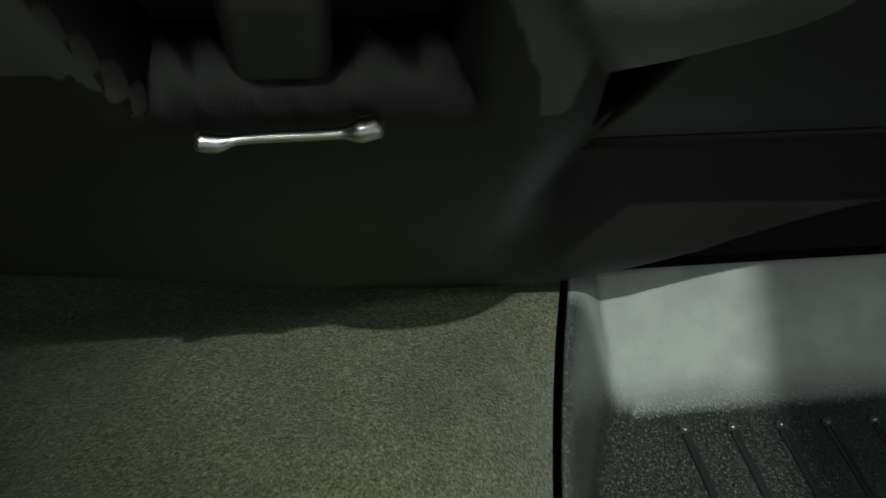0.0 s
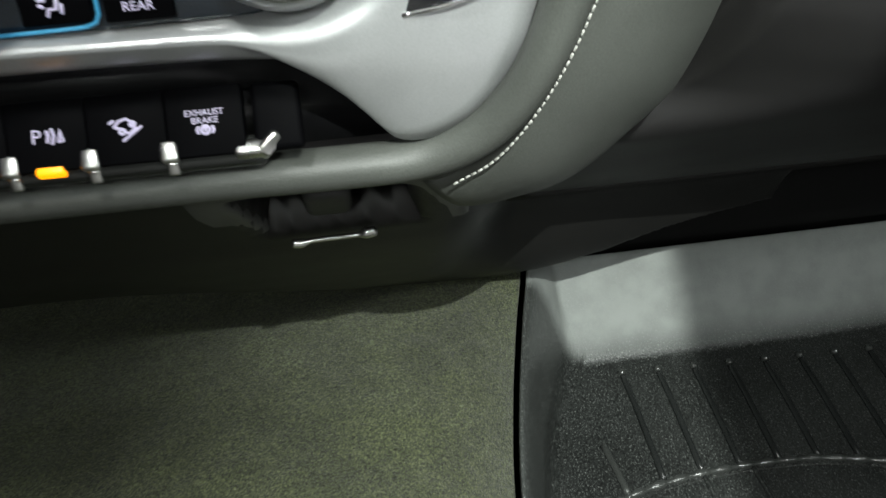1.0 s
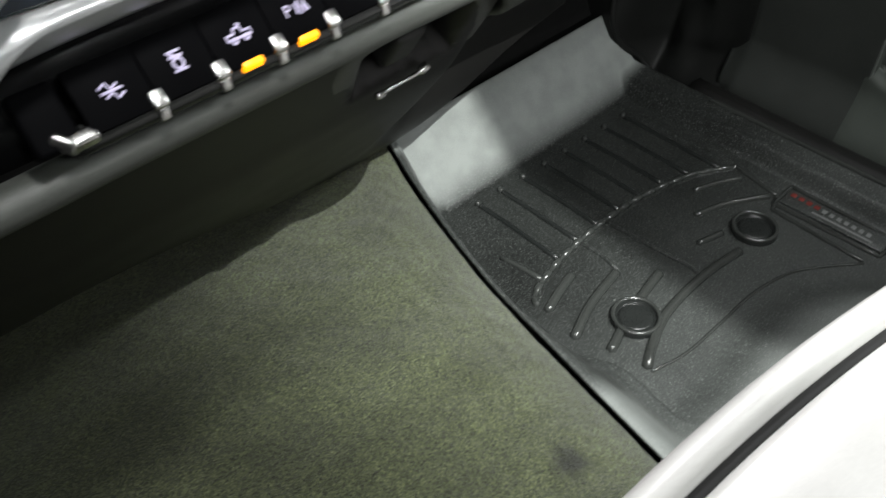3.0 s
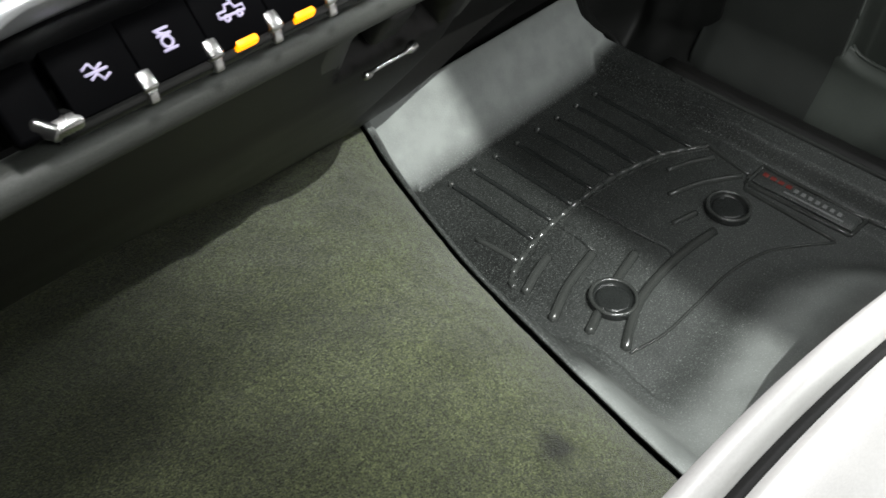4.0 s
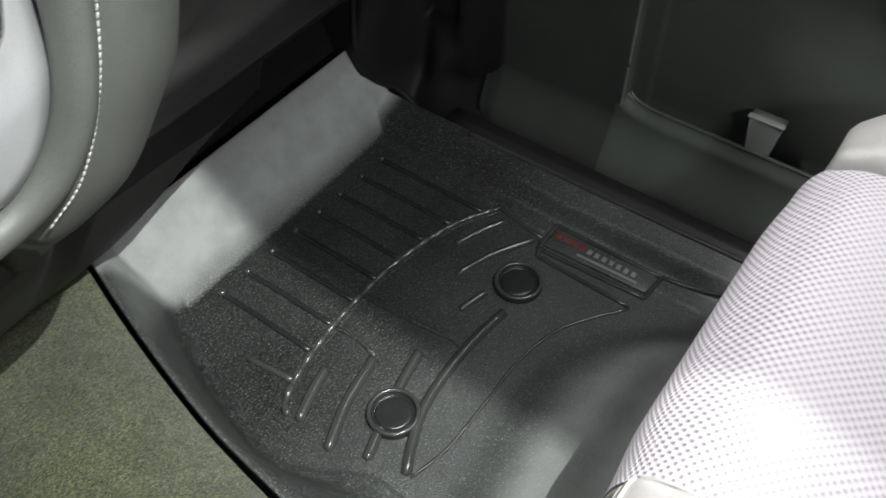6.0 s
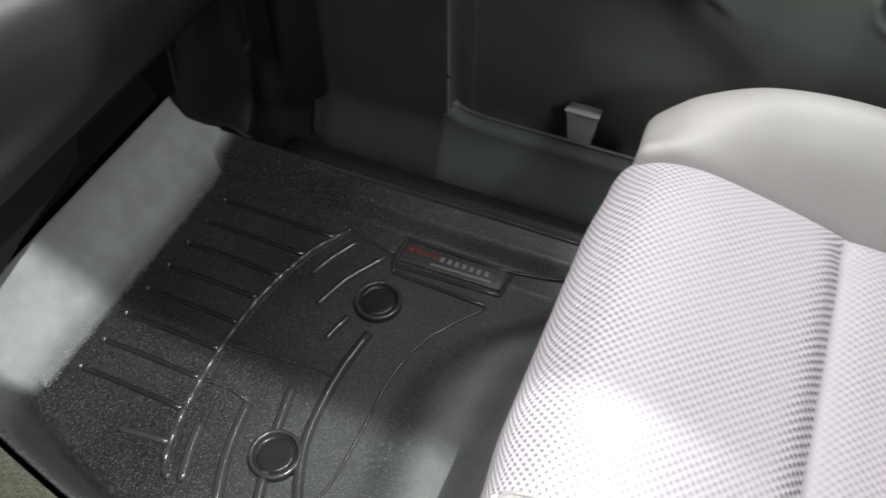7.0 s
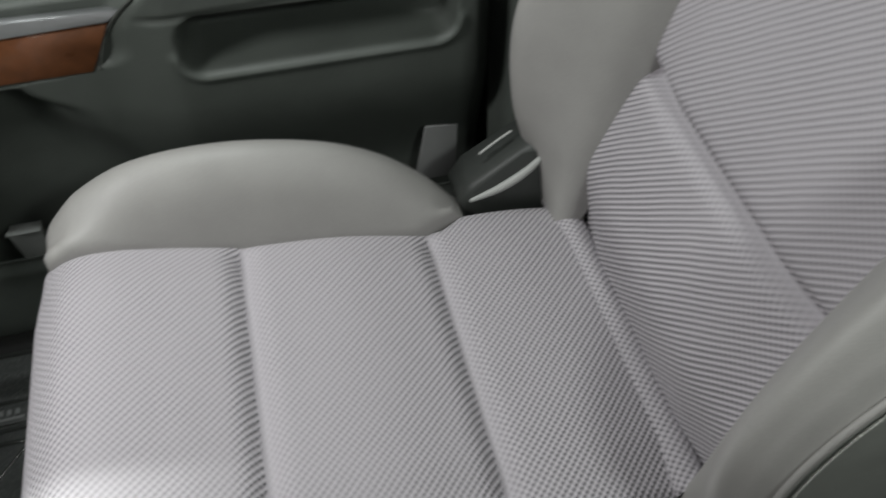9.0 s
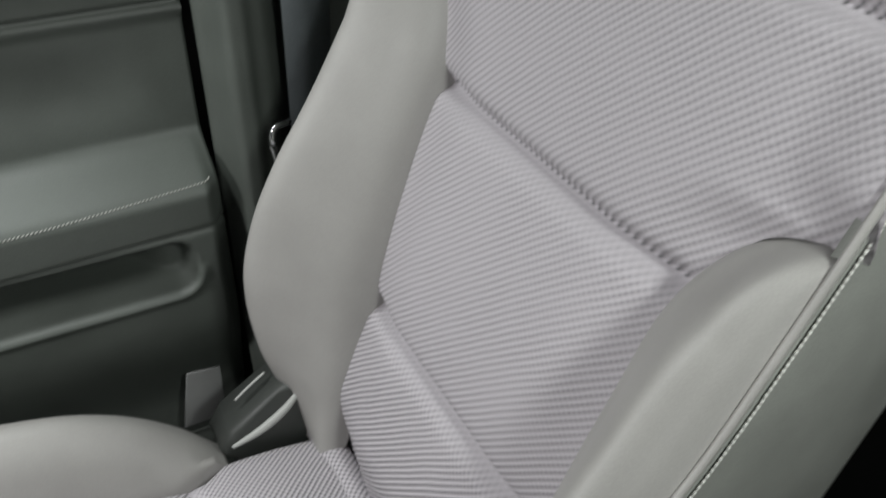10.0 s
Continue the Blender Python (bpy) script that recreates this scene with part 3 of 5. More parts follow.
def ramp(a, b, r, x):
    """0 below a, 1 above b, straight between with corners rounded over r."""
    t = (x - a) / (b - a)
    k = r / (b - a)
    if t < -k:
        return 0.0
    if t > 1 + k:
        return 1.0
    if t < k:
        return (t + k) ** 2 / (4 * k)
    if t > 1 - k:
        return 1 - (1 + k - t) ** 2 / (4 * k)
    return t


def corner_mask(yy, zz, y_front, z_low, r, soft):
    """1 inside the quarter behind y_front and above z_low, with a rounded corner."""
    a, c = y_front - yy, zz - z_low
    d = min(a, c) if a > r or c > r else r - math.hypot(r - a, r - c)
    return smooth(-soft, soft, d)


def slot(yy, zz, y0, y1, z0, z1, r):
    """Signed depth into a rounded slot."""
    a = abs(yy - (y0 + y1) / 2) - (y1 - y0) / 2 + r
    c = abs(zz - (z0 + z1) / 2) - (z1 - z0) / 2 + r
    return r - math.hypot(max(a, 0), max(c, 0)) - min(max(a, c), 0)


def door_x(yy, zz):
    x = 0.905 + 0.016 * math.exp(-((zz - 0.74) / 0.045) ** 2) * smooth(-0.60, -0.50, yy)
    # waist groove and the roll above it
    x += 0.012 * math.exp(-((zz - 0.829) / 0.004) ** 2)
    x -= 0.020 * smooth(0.829, 0.90, zz) + 0.012 * smooth(0.80, 0.826, zz)
    # armrest: sloping top, rounded nose towards the windscreen
    nose = lerp_table([(0.24, -0.13), (0.32, -0.10), (0.41, -0.055), (0.47, -0.040), (0.482, -0.150), (0.54, -0.175), (0.58, -0.205), (0.605, -0.24), (0.64, -0.31), (0.66, -0.34)], zz)
    soft = 0.05 * smooth(0.475, 0.40, zz)
    arm = smooth(nose + 0.012 + soft, nose - 0.026 - soft, yy)
    rear = smooth(-0.646, -0.626, yy)
    top = 1 - ramp(0.612, 0.655, 0.010, zz)
    x -= 0.080 * (0.66 + 0.34 * smooth(-0.15, -0.25, yy)) * arm * top * (0.25 + 0.75 * smooth(0.20, 0.42, zz)) * (0.75 + 0.25 * rear)
    # crease under the arm pad
    x += 0.006 * arm * math.exp(-((zz - (0.548 + 0.02 * (-0.25 - yy))) / 0.003) ** 2) * smooth(-0.20, -0.23, yy)
    # pull pocket
    s = slot(yy, zz, -0.598, -0.250, 0.464, 0.545, 0.030)
    x += arm * (0.046 * smooth(-0.003, 0.014, s) + 0.050 * smooth(0.006, 0.020, s) * smooth(0.522, 0.500, zz) * smooth(-0.575, -0.50, yy))
    x -= 0.005 * arm * math.exp(-((s + 0.006) / 0.006) ** 2) * smooth(0.505, 0.49, zz)
    # trim rail level, forward of the armrest
    x -= 0.045 * (1 - arm) * rounded(0.468, 0.572, 0.012, zz)
    # forward panel and map pocket
    hollow = corner_mask(yy, zz, 0.235, 0.050, 0.030, 0.009) * (1 - smooth(0.44, 0.47, zz))
    x -= 0.040 * (1 - hollow) * (1 - smooth(0.44, 0.48, zz)) * (1 - arm * smooth(0.20, 0.30, zz))
    x += 0.022 * hollow * (1 - arm)
    x -= 0.034 * smooth(0.125, 0.02, zz)
    return x


def door_at(yy, v):
    zz = 0.018 + 0.955 * v
    return (door_x(yy, zz) + 0.010 * smooth(0.44, 0.478, yy), yy, zz)


door = thing("door_1", "closed grey plastic passenger door with wood trim and a padded armrest", "door", kind="structure")


def shade_edge_at(v):
    """Edge of the door front darkened for shade; it follows the front of the map pocket and swings rearwards over the
    sill.
    """
    zz = 0.018 + 0.955 * v
    return 0.242 - 0.24 * smooth(0.056, 0.018, zz) + 0.02 * smooth(0.46, 0.50, zz)


sheet("door_panel", lambda u, v: door_at(shade_edge_at(v) + (DOOR_REAR - shade_edge_at(v)) * u, v), 220, 240, M["door"], door, thick=0.02)
# same door, coloured darker where the dashboard shades it
sheet("shaded_front_panel", lambda u, v: door_at(DOOR_FRONT + (shade_edge_at(v) - 0.0006 - DOOR_FRONT) * u, v), 50, 240, M["door_dark"], door, "front of the door, darkened for the dashboard's shade", thick=0.02)
# pale tube paints the highlight along the pocket's lip
lip_line = curve_points([(0, -0.12, 0.0430), (0, 0.0, 0.0430), (0, 0.14, 0.0430), (0, 0.200, 0.0435), (0, 0.226, 0.050), (0, 0.2400, 0.068), (0, 0.2435, 0.095), (0, 0.2435, 0.20), (0, 0.2435, 0.40)], 90)
part("pocket_edge", tube_bm([Vector((door_x(p.y, p.z) + 0.0010, p.y, p.z)) for p in lip_line], 0.0021, 7), M["pocket_edge"], door, "map pocket edge with its highlight painted pale")
part("wood_trim", prism_bm([(0.30, 0.474), (0.30, 0.530), (-0.02, 0.536), (-0.176, 0.538), (-0.158, 0.506), (-0.142, 0.474)], lambda a, b, h: (0.850 + h, a, b), 0.012, 0.003), M["wood"], door, "reddish-brown wood veneer strip")
part("chrome_trim", prism_bm([(0.30, 0.534), (0.30, 0.560), (-0.02, 0.562), (-0.20, 0.557), (-0.178, 0.541), (-0.02, 0.540)], lambda a, b, h: (0.847 + h, a, b), 0.012, 0.004, 3), M["silver"], door, "satin silver strip")


def arm_line(n):
    c = curve_points([(0, -0.150, 0.478), (0, -0.163, 0.510), (0, -0.200, 0.560), (0, -0.240, 0.592), (0, -0.285, 0.605), (0, -0.45, 0.610), (0, -0.636, 0.618)], n)
    return [Vector((door_x(p.y, p.z) - 0.0008, p.y, p.z)) for p in c]


def stitches(name, line, parent, length=0.62, r=0.00075, mate="thread", slant=None):
    """One mesh of separate thread stitches along a line."""
    bm = bmesh.new()
    for a, b in zip(line, line[1:]):
        d = b - a
        o = slant if slant else Vector()
        tube_bm([a + d * (0.5 - length / 2) - o, a + d * 0.5, a + d * (0.5 + length / 2) + o], r, 5, bm=bm)
    return tagged(part(name, bm, M[mate], parent), kind="stuff")


part("pad_bead", tube_bm([p + Vector((-0.0012, 0.002, 0)) for p in arm_line(120)[:42]], 0.0022, 6), M["leather_dark"], door)
stitches("stitching", arm_line(110), door, slant=Vector((0, 0, 0.0012)))
divider = part("pocket_divider", prism_bm([(0.068, 0.197), (0.022, 0.197), (0.030, 0.12), (0.058, 0.12)], lambda a, b, h: (0.876 + h, a, b), 0.022, 0.002), M["door_tab"], door, "pale grey plastic tab in the map pocket")
part("tab_lip", box_bm((0.010, 0.050, 0.004), pose(0.878, 0.045, 0.199), 0.0015), M["door_tab"], divider)
tagged(part("label_plate", prism_bm([(-0.555, 0.305), (-0.603, 0.300), (-0.600, 0.20), (-0.535, 0.20)], lambda a, b, h: (0.838 + h, a, b), 0.004, 0.001), M["print"], door), "grey label on the door's lower rear corner")


def pocket_top(yy):
    t = min(1.0, max(0.0, (yy - 0.178) / 0.060))
    return 0.143 + 0.018 * (1 - math.sqrt(1 - t * t * 0.98))


def pocket_f(u, v):
    yy = 0.266 - 0.894 * u
    zz = 0.018 + (pocket_top(yy) - 0.018) * v
    return (0.8636 + 0.004 * smooth(0.244, 0.264, yy) - 0.034 * smooth(0.125, 0.02, zz) + 0.011 * smooth(pocket_top(yy) - 0.022, pocket_top(yy), zz), yy, zz)


part_front = sheet("pocket_front", pocket_f, 120, 30, M["door"], door, "front wall of the map pocket", thick=0.008)
rim = [Vector((0.8765 + 0.002 * smooth(0.222, 0.238, y), y, pocket_top(y) - 0.0005)) for y in np.linspace(0.238, -0.62, 160)]
part("rim", tube_bm(rim, 0.0032, 8), M["door_gloss"], part_front, "rounded rim of the map pocket")
part("window_pane", box_bm((0.006, 1.1, 0.42), pose(0.915, -0.08, 1.17), 0.001), M["glass"], door)

# ---- centre pillar, seat belt ----


def pillar_f(u, v):
    yy = -0.654 - 0.30 * u
    zz = 0.0 + 1.35 * v
    x = 0.880 - 0.045 * smooth(-0.654, -0.682, yy) - 0.010 * rounded(-0.70, -0.68, 0.012, yy) + 0.03 * smooth(-0.72, -0.76, yy) * smooth(0.60, 0.63, zz)
    return (x - 0.05 * (1 - smooth(0.25, 0.45, zz)) * 0.5, yy, zz)


tagged(sheet("pillar_trim", pillar_f, 60, 80, M["door"], thick=0.012), "grey plastic trim on the centre door pillar", "pillar trim", kind="structure")
belt = thing("seat_belt", "grey webbing seat belt hanging on the door pillar", "seat belt")
part("webbing", prism_bm([(-0.742, 0.64), (-0.742, 1.25), (-0.800, 1.25), (-0.800, 0.64)], lambda a, b, h: (0.822 - 0.04 * (b - 0.64) + h, a, b), 0.0016), M["belt"], belt)
part("latch_plate", prism_bm([(-0.736, 0.60), (-0.736, 0.66), (-0.806, 0.66), (-0.806, 0.60)], lambda a, b, h: (0.817 + h, a, b), 0.012, 0.003), M["plastic_dark"], belt)
part("belt_guide", tube_bm(curve_points([(0.812, -0.738, 0.690), (0.806, -0.716, 0.688), (0.804, -0.711, 0.672), (0.806, -0.714, 0.642), (0.815, -0.722, 0.622)], 20), 0.0042, 8), M["chrome"], belt, "bright metal guide")

# ---- passenger seat ----
seat = thing("passenger_seat", "grey cloth and leather front passenger seat with upright backrest", "car seat")
CL, CR = 0.236, 0.620  # cloth insert of the cushion
CUSH = [(-0.054, 0.16), (-0.045, 0.26), (-0.047, 0.33), (-0.060, 0.372), (-0.088, 0.398), (-0.130, 0.402), (-0.20, 0.388), (-0.283, 0.370), (-0.40, 0.352), (-0.507, 0.329), (-0.60, 0.322), (-0.69, 0.312)]
cush_path = curve_points([(0, y, z) for y, z in CUSH], 200)
cush_len = sum((b - a).length for a, b in zip(cush_path, cush_path[1:]))


def cush_at(v):
    k = v * 200
    i = min(199, int(k))
    return cush_path[i].lerp(cush_path[i + 1], k - i)


def seam_dip(yy, width=0.013):
    d = 0.0
    for s in (-0.283, -0.507):
        d = max(d, math.exp(-((yy - s) / width) ** 2))
    return d


def cloth_f(u, v):
    p = cush_at(v)
    x = CL + (CR - CL) * u
    if p.y < -0.507:
        x += 0.018 * smooth(-0.52, -0.56, p.y) * (1 if u > 0.5 else -1) * abs(2 * u - 1)
    z = p.z
    side = min(u, 1 - u) * (CR - CL)
    front = smooth(-0.062, -0.100, p.y)
    puff = 0.010 * smooth(0.0, 0.07, side)
    edge = -0.006 * math.exp(-(side / 0.008) ** 2)
    z += front * (puff - 0.012 * (seam_dip(p.y) * smooth(0, 0.03, side)) + edge)
    bulge = 0.0
    for a, b in ((-0.08, -0.283), (-0.283, -0.507), (-0.507, -0.69)):
        if b <= p.y <= a:
            bulge = math.sin(math.pi * (p.y - a) / (b - a)) ** 0.6
    z += front * 0.006 * bulge
    return (x, p.y + (1 - front) * 0.006 * smooth(0, 0.08, side), z)


def cloth_uv(u, v):
    return (cloth_f(u, v)[0], -cush_len * v)


sheet("cushion", cloth_f, 110, 230, M["fabric"], seat, "pale grey corded cloth cushion with two cross seams", uv=cloth_uv)



def front_side_f(u, v):
    p = cush_at(0.42 * v)
    return (CL + 0.0015, p.y + (-0.10 - p.y) * u, p.z - 0.03 * u)


sheet("front_side", front_side_f, 12, 40, M["leather"], seat, "grey leather corner of the cushion front", thick=0.003)
CREST = [(-0.034, 0.325), (-0.045, 0.340), (-0.062, 0.366), (-0.085, 0.402), (-0.115, 0.434), (-0.18, 0.463), (-0.28, 0.468), (-0.385, 0.447), (-0.454, 0.414), (-0.51, 0.366), (-0.556, 0.308)]


def cush_z(yy):
    return lerp_table(sorted([(y, z) for y, z in CUSH[4:]]), yy)


def bolster_f(sign, inner, crest, outer, y0=-0.044, nose=0.012):
    def f(u, v):
        t = min(1.0, v / 0.06)
        yy = y0 - nose * (1 - (1 - t) ** 2) - (0.542 + y0) * max(0.0, v - 0.06) / 0.94
        cz = lerp_table(sorted(CREST), yy)
        base = min(cush_z(yy), cz) if yy < -0.10 else min(lerp_table([(-0.10, 0.399), (-0.064, 0.375), (-0.050, 0.34)], yy), cz)
        end = smooth(-0.49, -0.566, yy)
        pts = [(inner + sign * 0.022 * end, base - 0.014), (inner + sign * (0.004 + 0.022 * end), base + 0.012), (inner + (crest - inner) * 0.45, base + (cz - base) * 0.72), (crest, cz),
               (crest + (outer - crest) * 0.62, cz - 0.022), (outer, cz - 0.085), (outer + sign * 0.004, 0.24), (outer - sign * 0.02, 0.14)]
        k = u * (len(pts) - 1)
        xs = lerp_table([(i, p[0]) for i, p in enumerate(pts)], k)
        zs = lerp_table([(i, p[1]) for i, p in enumerate(pts)], k)
        y_out = yy + 0.012 * math.sin(math.pi * u) * smooth(-0.12, -0.03, yy)
        return (xs + (crest - xs) * (0.25 if u > 0.45 else 0.03) * (1 - t), y_out, 0.14 + (zs - 0.14) * t ** 0.35)
    return f


def closed_sheet(name, f, nu, nv, mat, parent, label=""):
    return sheet(name, f, nu, nv, mat, parent, label, thick=0.006)


closed_sheet("cushion_bolster", bolster_f(1, CR, 0.672, 0.722, -0.060, 0.016), 56, 120, M["leather"], seat, "smooth grey leather bolster")
closed_sheet("cushion_bolster", bolster_f(-1, CL, 0.184, 0.134, -0.057, 0.006), 56, 120, M["leather"], seat, "smooth grey leather bolster")
part("piping", tube_bm(curve_points([(CL + 0.001, -0.105, 0.392), (CL, -0.074, 0.380), (CL - 0.001, -0.054, 0.345), (CL - 0.002, -0.048, 0.28), (CL - 0.002, -0.052, 0.2)], 24), 0.003, 6), M["leather"], seat)
front = bolster_f(-1, CL, 0.184, 0.134, -0.057, 0.006)
for v in (0.052, 0.068):
    part("piping", tube_bm([Vector(front(0.06 + 0.62 * k / 40, v)) + Vector((0, 0.0006, 0.0006)) for k in range(41)], 0.0014, 6), M["thread_pale"], seat, "white piping across the bolster front")
part("cushion_base", box_bm((0.56, 0.56, 0.20), pose(0.428, -0.37, 0.16), 0.03, 3), M["plastic_dark"], seat, "dark plastic seat base")


def rear_strip_f(u, v):
    x = 0.222 + 0.426 * u
    a = math.pi * v
    return (x, -0.690 - 0.020 * math.cos(a), 0.314 + 0.017 * math.sin(a))


sheet("rear_strip", rear_strip_f, 60, 10, M["fabric"], seat, "grey cloth listing strip", thick=0.004, uv=lambda u, v: (0.43 * u, 0.05 * v))

# backrest frame: s runs up the back from the lower cross seam, h stands out from it
BY, BZ = -0.754, 0.558


def back_at(x, s, h):
    return (x, BY - 0.302 * s + 0.953 * h, BZ + 0.953 * s + 0.302 * h)


BL, BR = 0.227, 0.603


PIPE = [(-0.262, -0.01), (-0.20, 0.022), (-0.13, 0.060), (-0.03, 0.098), (0.04, 0.105), (0.10, 0.096), (0.17, 0.077), (0.23, 0.062), (0.30, 0.052), (0.378, 0.043), (0.50, 0.030), (0.78, -0.02)]


TOP_R, TOP_L = 0.0, -0.028  # how much higher or lower each bolster's top stands


def turn_in(s, top):
    """1 along the straight of a bolster's inner edge, falling to 0 where it rounds off at the top."""
    return math.sqrt(max(0.0, 1 - (max(0.0, s - 0.26 - top) / 0.140) ** 2))


def wing(s, top):
    """How far the cloth reaches past the bolsters, round and above their tops."""
    return 0.107 * (1 - turn_in(s, top)) + 0.009 * smooth(0.37 + top, 0.41 + top, s)


def back_cloth_f(u, v):
    s = -0.26 + 1.04 * v
    lo, hi = BL - wing(s, TOP_L), BR + wing(s, TOP_R)
    st = s - (TOP_L if u < 0.5 else TOP_R)
    x = lo + (hi - lo) * u
    side = min(u, 1 - u) * (hi - lo)
    h = 0.012 * smooth(0.0, 0.09, side) - 0.02 * smooth(0.09, 0.0, side) * smooth(0.35, 0.42, st)
    for q, depth, width in ((0.0, 0.015, 0.012), (0.275, 0.017, 0.011), (0.485, 0.012, 0.008)):
        h -= depth * math.exp(-((s - q) / width) ** 2) * smooth(0.0, 0.03, side + 0.01)
    for a, b in ((-0.26, 0.0), (0.0, 0.275), (0.275, 0.485)):
        if a <= s <= b:
            h += 0.010 * math.sin(math.pi * (s - a) / (b - a)) ** 0.5
    h -= 0.10 * smooth(0.66, 0.80, s) ** 2
    h -= 0.040 * smooth(-0.13, -0.26, s)
    h += (lerp_table(PIPE, s) + 0.012) * smooth(0.09, 0.0, side) * smooth(0.35, 0.44, st)
    return back_at(x, s, h)


sheet("backrest", back_cloth_f, 120, 260, M["fabric_back"], seat, "pale grey corded cloth backrest with cross seams", uv=lambda u, v: (back_cloth_f(u, v)[0], 1.04 * v))
PROTR = [(-0.255, 0.0), (-0.20, 0.035), (-0.13, 0.080), (-0.03, 0.119), (0.055, 0.127), (0.135, 0.118), (0.21, 0.099), (0.29, 0.081), (0.335, 0.070), (0.365, 0.050), (0.385, 0.020), (0.392, -0.005)]


def lean(s, sign):
    """The door-side bolster narrows a little towards its top."""
    return -0.019 * smooth(-0.20, 0.18, s) if sign > 0 else 0.0


def back_bolster_f(sign, inner, crest, outer, top):
    def f(u, v):
        s = -0.262 + (0.661 + top) * v
        p = lerp_table(PROTR, min(s, 0.30))
        cap = math.sqrt(max(0.0, 1 - (max(0.0, s - 0.29 - top) / 0.110) ** 2))
        turn = turn_in(s, top)
        bi = inner + (outer - inner) * 0.90 * (1 - turn)
        bc = bi + (outer - bi) * (crest - inner) / (outer - inner)
        low = smooth(-0.10, -0.262, s) * 0.045
        pts = [(bi - sign * 0.006, -0.022), (bi + sign * 0.003, p * 0.25), (bi + (bc - bi) * 0.45, p * 0.60), (bc, p), (bc + (outer - bc) * 0.6 - sign * low * 0.5, 0.45 * p + 0.55 * lerp_table(PIPE, s) + 0.006), (outer - sign * low, lerp_table(PIPE, s))]
        k = u * (len(pts) - 1)
        x = lerp_table([(i, q[0]) for i, q in enumerate(pts)], k)
        h = lerp_table([(i, q[1]) for i, q in enumerate(pts)], k)
        low_line = -0.022 + (lerp_table(PIPE, s) + 0.022) * (x - pts[0][0]) / (pts[-1][0] - pts[0][0])
        return back_at(x + lean(s, sign) * u, s, low_line + (h - low_line) * cap)
    return f


def side_f(sign, outer):
    def f(u, v):
        s = -0.262 + 1.02 * v
        p = lerp_table(PROTR, s)
        low = smooth(-0.10, -0.262, s) * 0.045
        h = (lerp_table(PIPE, s) - 0.004) * (1 - u) - 0.125 * u
        return back_at(outer + lean(s, sign) - sign * low + sign * 0.006 * math.sin(math.pi * u), s, h)
    return f


for sign, inner, crest, outer, top in ((1, BR, 0.676, 0.712, TOP_R), (-1, BL, 0.160, 0.118, TOP_L)):
    closed_sheet("back_bolster", back_bolster_f(sign, inner, crest, outer, top), 50, 130, M["leather"], seat, "smooth grey leather bolster")
    sheet("side_panel", side_f(sign, outer), 20, 90, M["leather_side"], seat, "dark grey leather side panel", thick=0.01)
    ridge = [Vector(back_at(outer + lean(s, sign) + sign * 0.001 - sign * smooth(-0.10, -0.262, s) * 0.045, s, lerp_table(PIPE, s) + 0.001)) for s in [(-0.255 + 1.01 * k / 140) for k in range(141)]]
    part("piping", tube_bm(ridge, 0.0032, 8), M["leather"], seat)
    line = [Vector(back_at(outer + lean(s, sign) + sign * 0.0030 - sign * smooth(-0.10, -0.262, s) * 0.045, s, lerp_table(PIPE, s) - 0.010)) for s in [(-0.25 + 1.0 * k / 220) for k in range(221)]]
    stitches("stitching", line, seat, r=0.0011, mate="thread_pale")
part("backrest_shell", box_bm((0.56, 0.06, 1.02), Matrix.Translation(back_at(0.42, 0.25, -0.125)) @ pose(0, 0, 0, 17.6), 0.02, 3), M["plastic_dark"], seat, "dark plastic backrest shell")
cover = part("recliner_cover", prism_bm([(-0.556, 0.330), (-0.575, 0.360), (-0.640, 0.402), (-0.668, 0.414), (-0.690, 0.400), (-0.690, 0.290), (-0.58, 0.290)], lambda a, b, h: (0.652 + h, a, b), 0.06, 0.010, 3), M["door_dark"], seat, "glossy dark plastic recliner cover")
part("bright_strip", tube_bm(curve_points([(0.652, -0.572, 0.336), (0.650, -0.61, 0.352), (0.650, -0.645, 0.375), (0.653, -0.672, 0.402)], 16), lambda t: 0.0030 + 0.0034 * math.sin(math.pi * t), 8), M["satin"], cover)
part("bright_strip", tube_bm(curve_points([(0.680, -0.590, 0.388), (0.682, -0.615, 0.405), (0.684, -0.632, 0.414)], 10), 0.0018, 6), M["satin"], cover)

# ---- folded centre seat with its cup-holder tray ----
armrest = thing("centre_armrest", "light grey folded centre armrest with a moulded cup-holder tray", "armrest")
AX = -0.150


def rim_outline(inset, n=64):
    """Rounded outline of the tray: a bowed front, round corners, straight sides."""
    hw, y0, y1, r = 0.211 - inset, -0.042 - inset, -0.46 + inset, 0.062 - inset * 0.6
    pts = [(-(hw - r) + 2 * (hw - r) * k / 14, 0.0) for k in range(15)]
    full = pts[:-1] + [(hw - r + r * math.sin(math.pi / 2 * k / 12), -r + r * math.cos(math.pi / 2 * k / 12)) for k in range(13)]
    full = full + [(hw, y1 - y0 + r)] + [(hw - r + r * math.cos(math.pi / 2 * k / 6), y1 - y0 + r - r * math.sin(math.pi / 2 * k / 6)) for k in range(1, 7)]
    full = full + [(-(hw - r) - r * math.sin(math.pi / 2 * k / 6), y1 - y0 + r - r * math.cos(math.pi / 2 * k / 6)) for k in range(0, 7)]
    full = full + [(-(hw - r) - r * math.cos(math.pi / 2 * k / 12), -r + r * math.sin(math.pi / 2 * k / 12)) for k in range(0, 12)]
    return [(AX + x, y0 + y - 0.05 * x - 0.45 * x * x) for x, y in full]


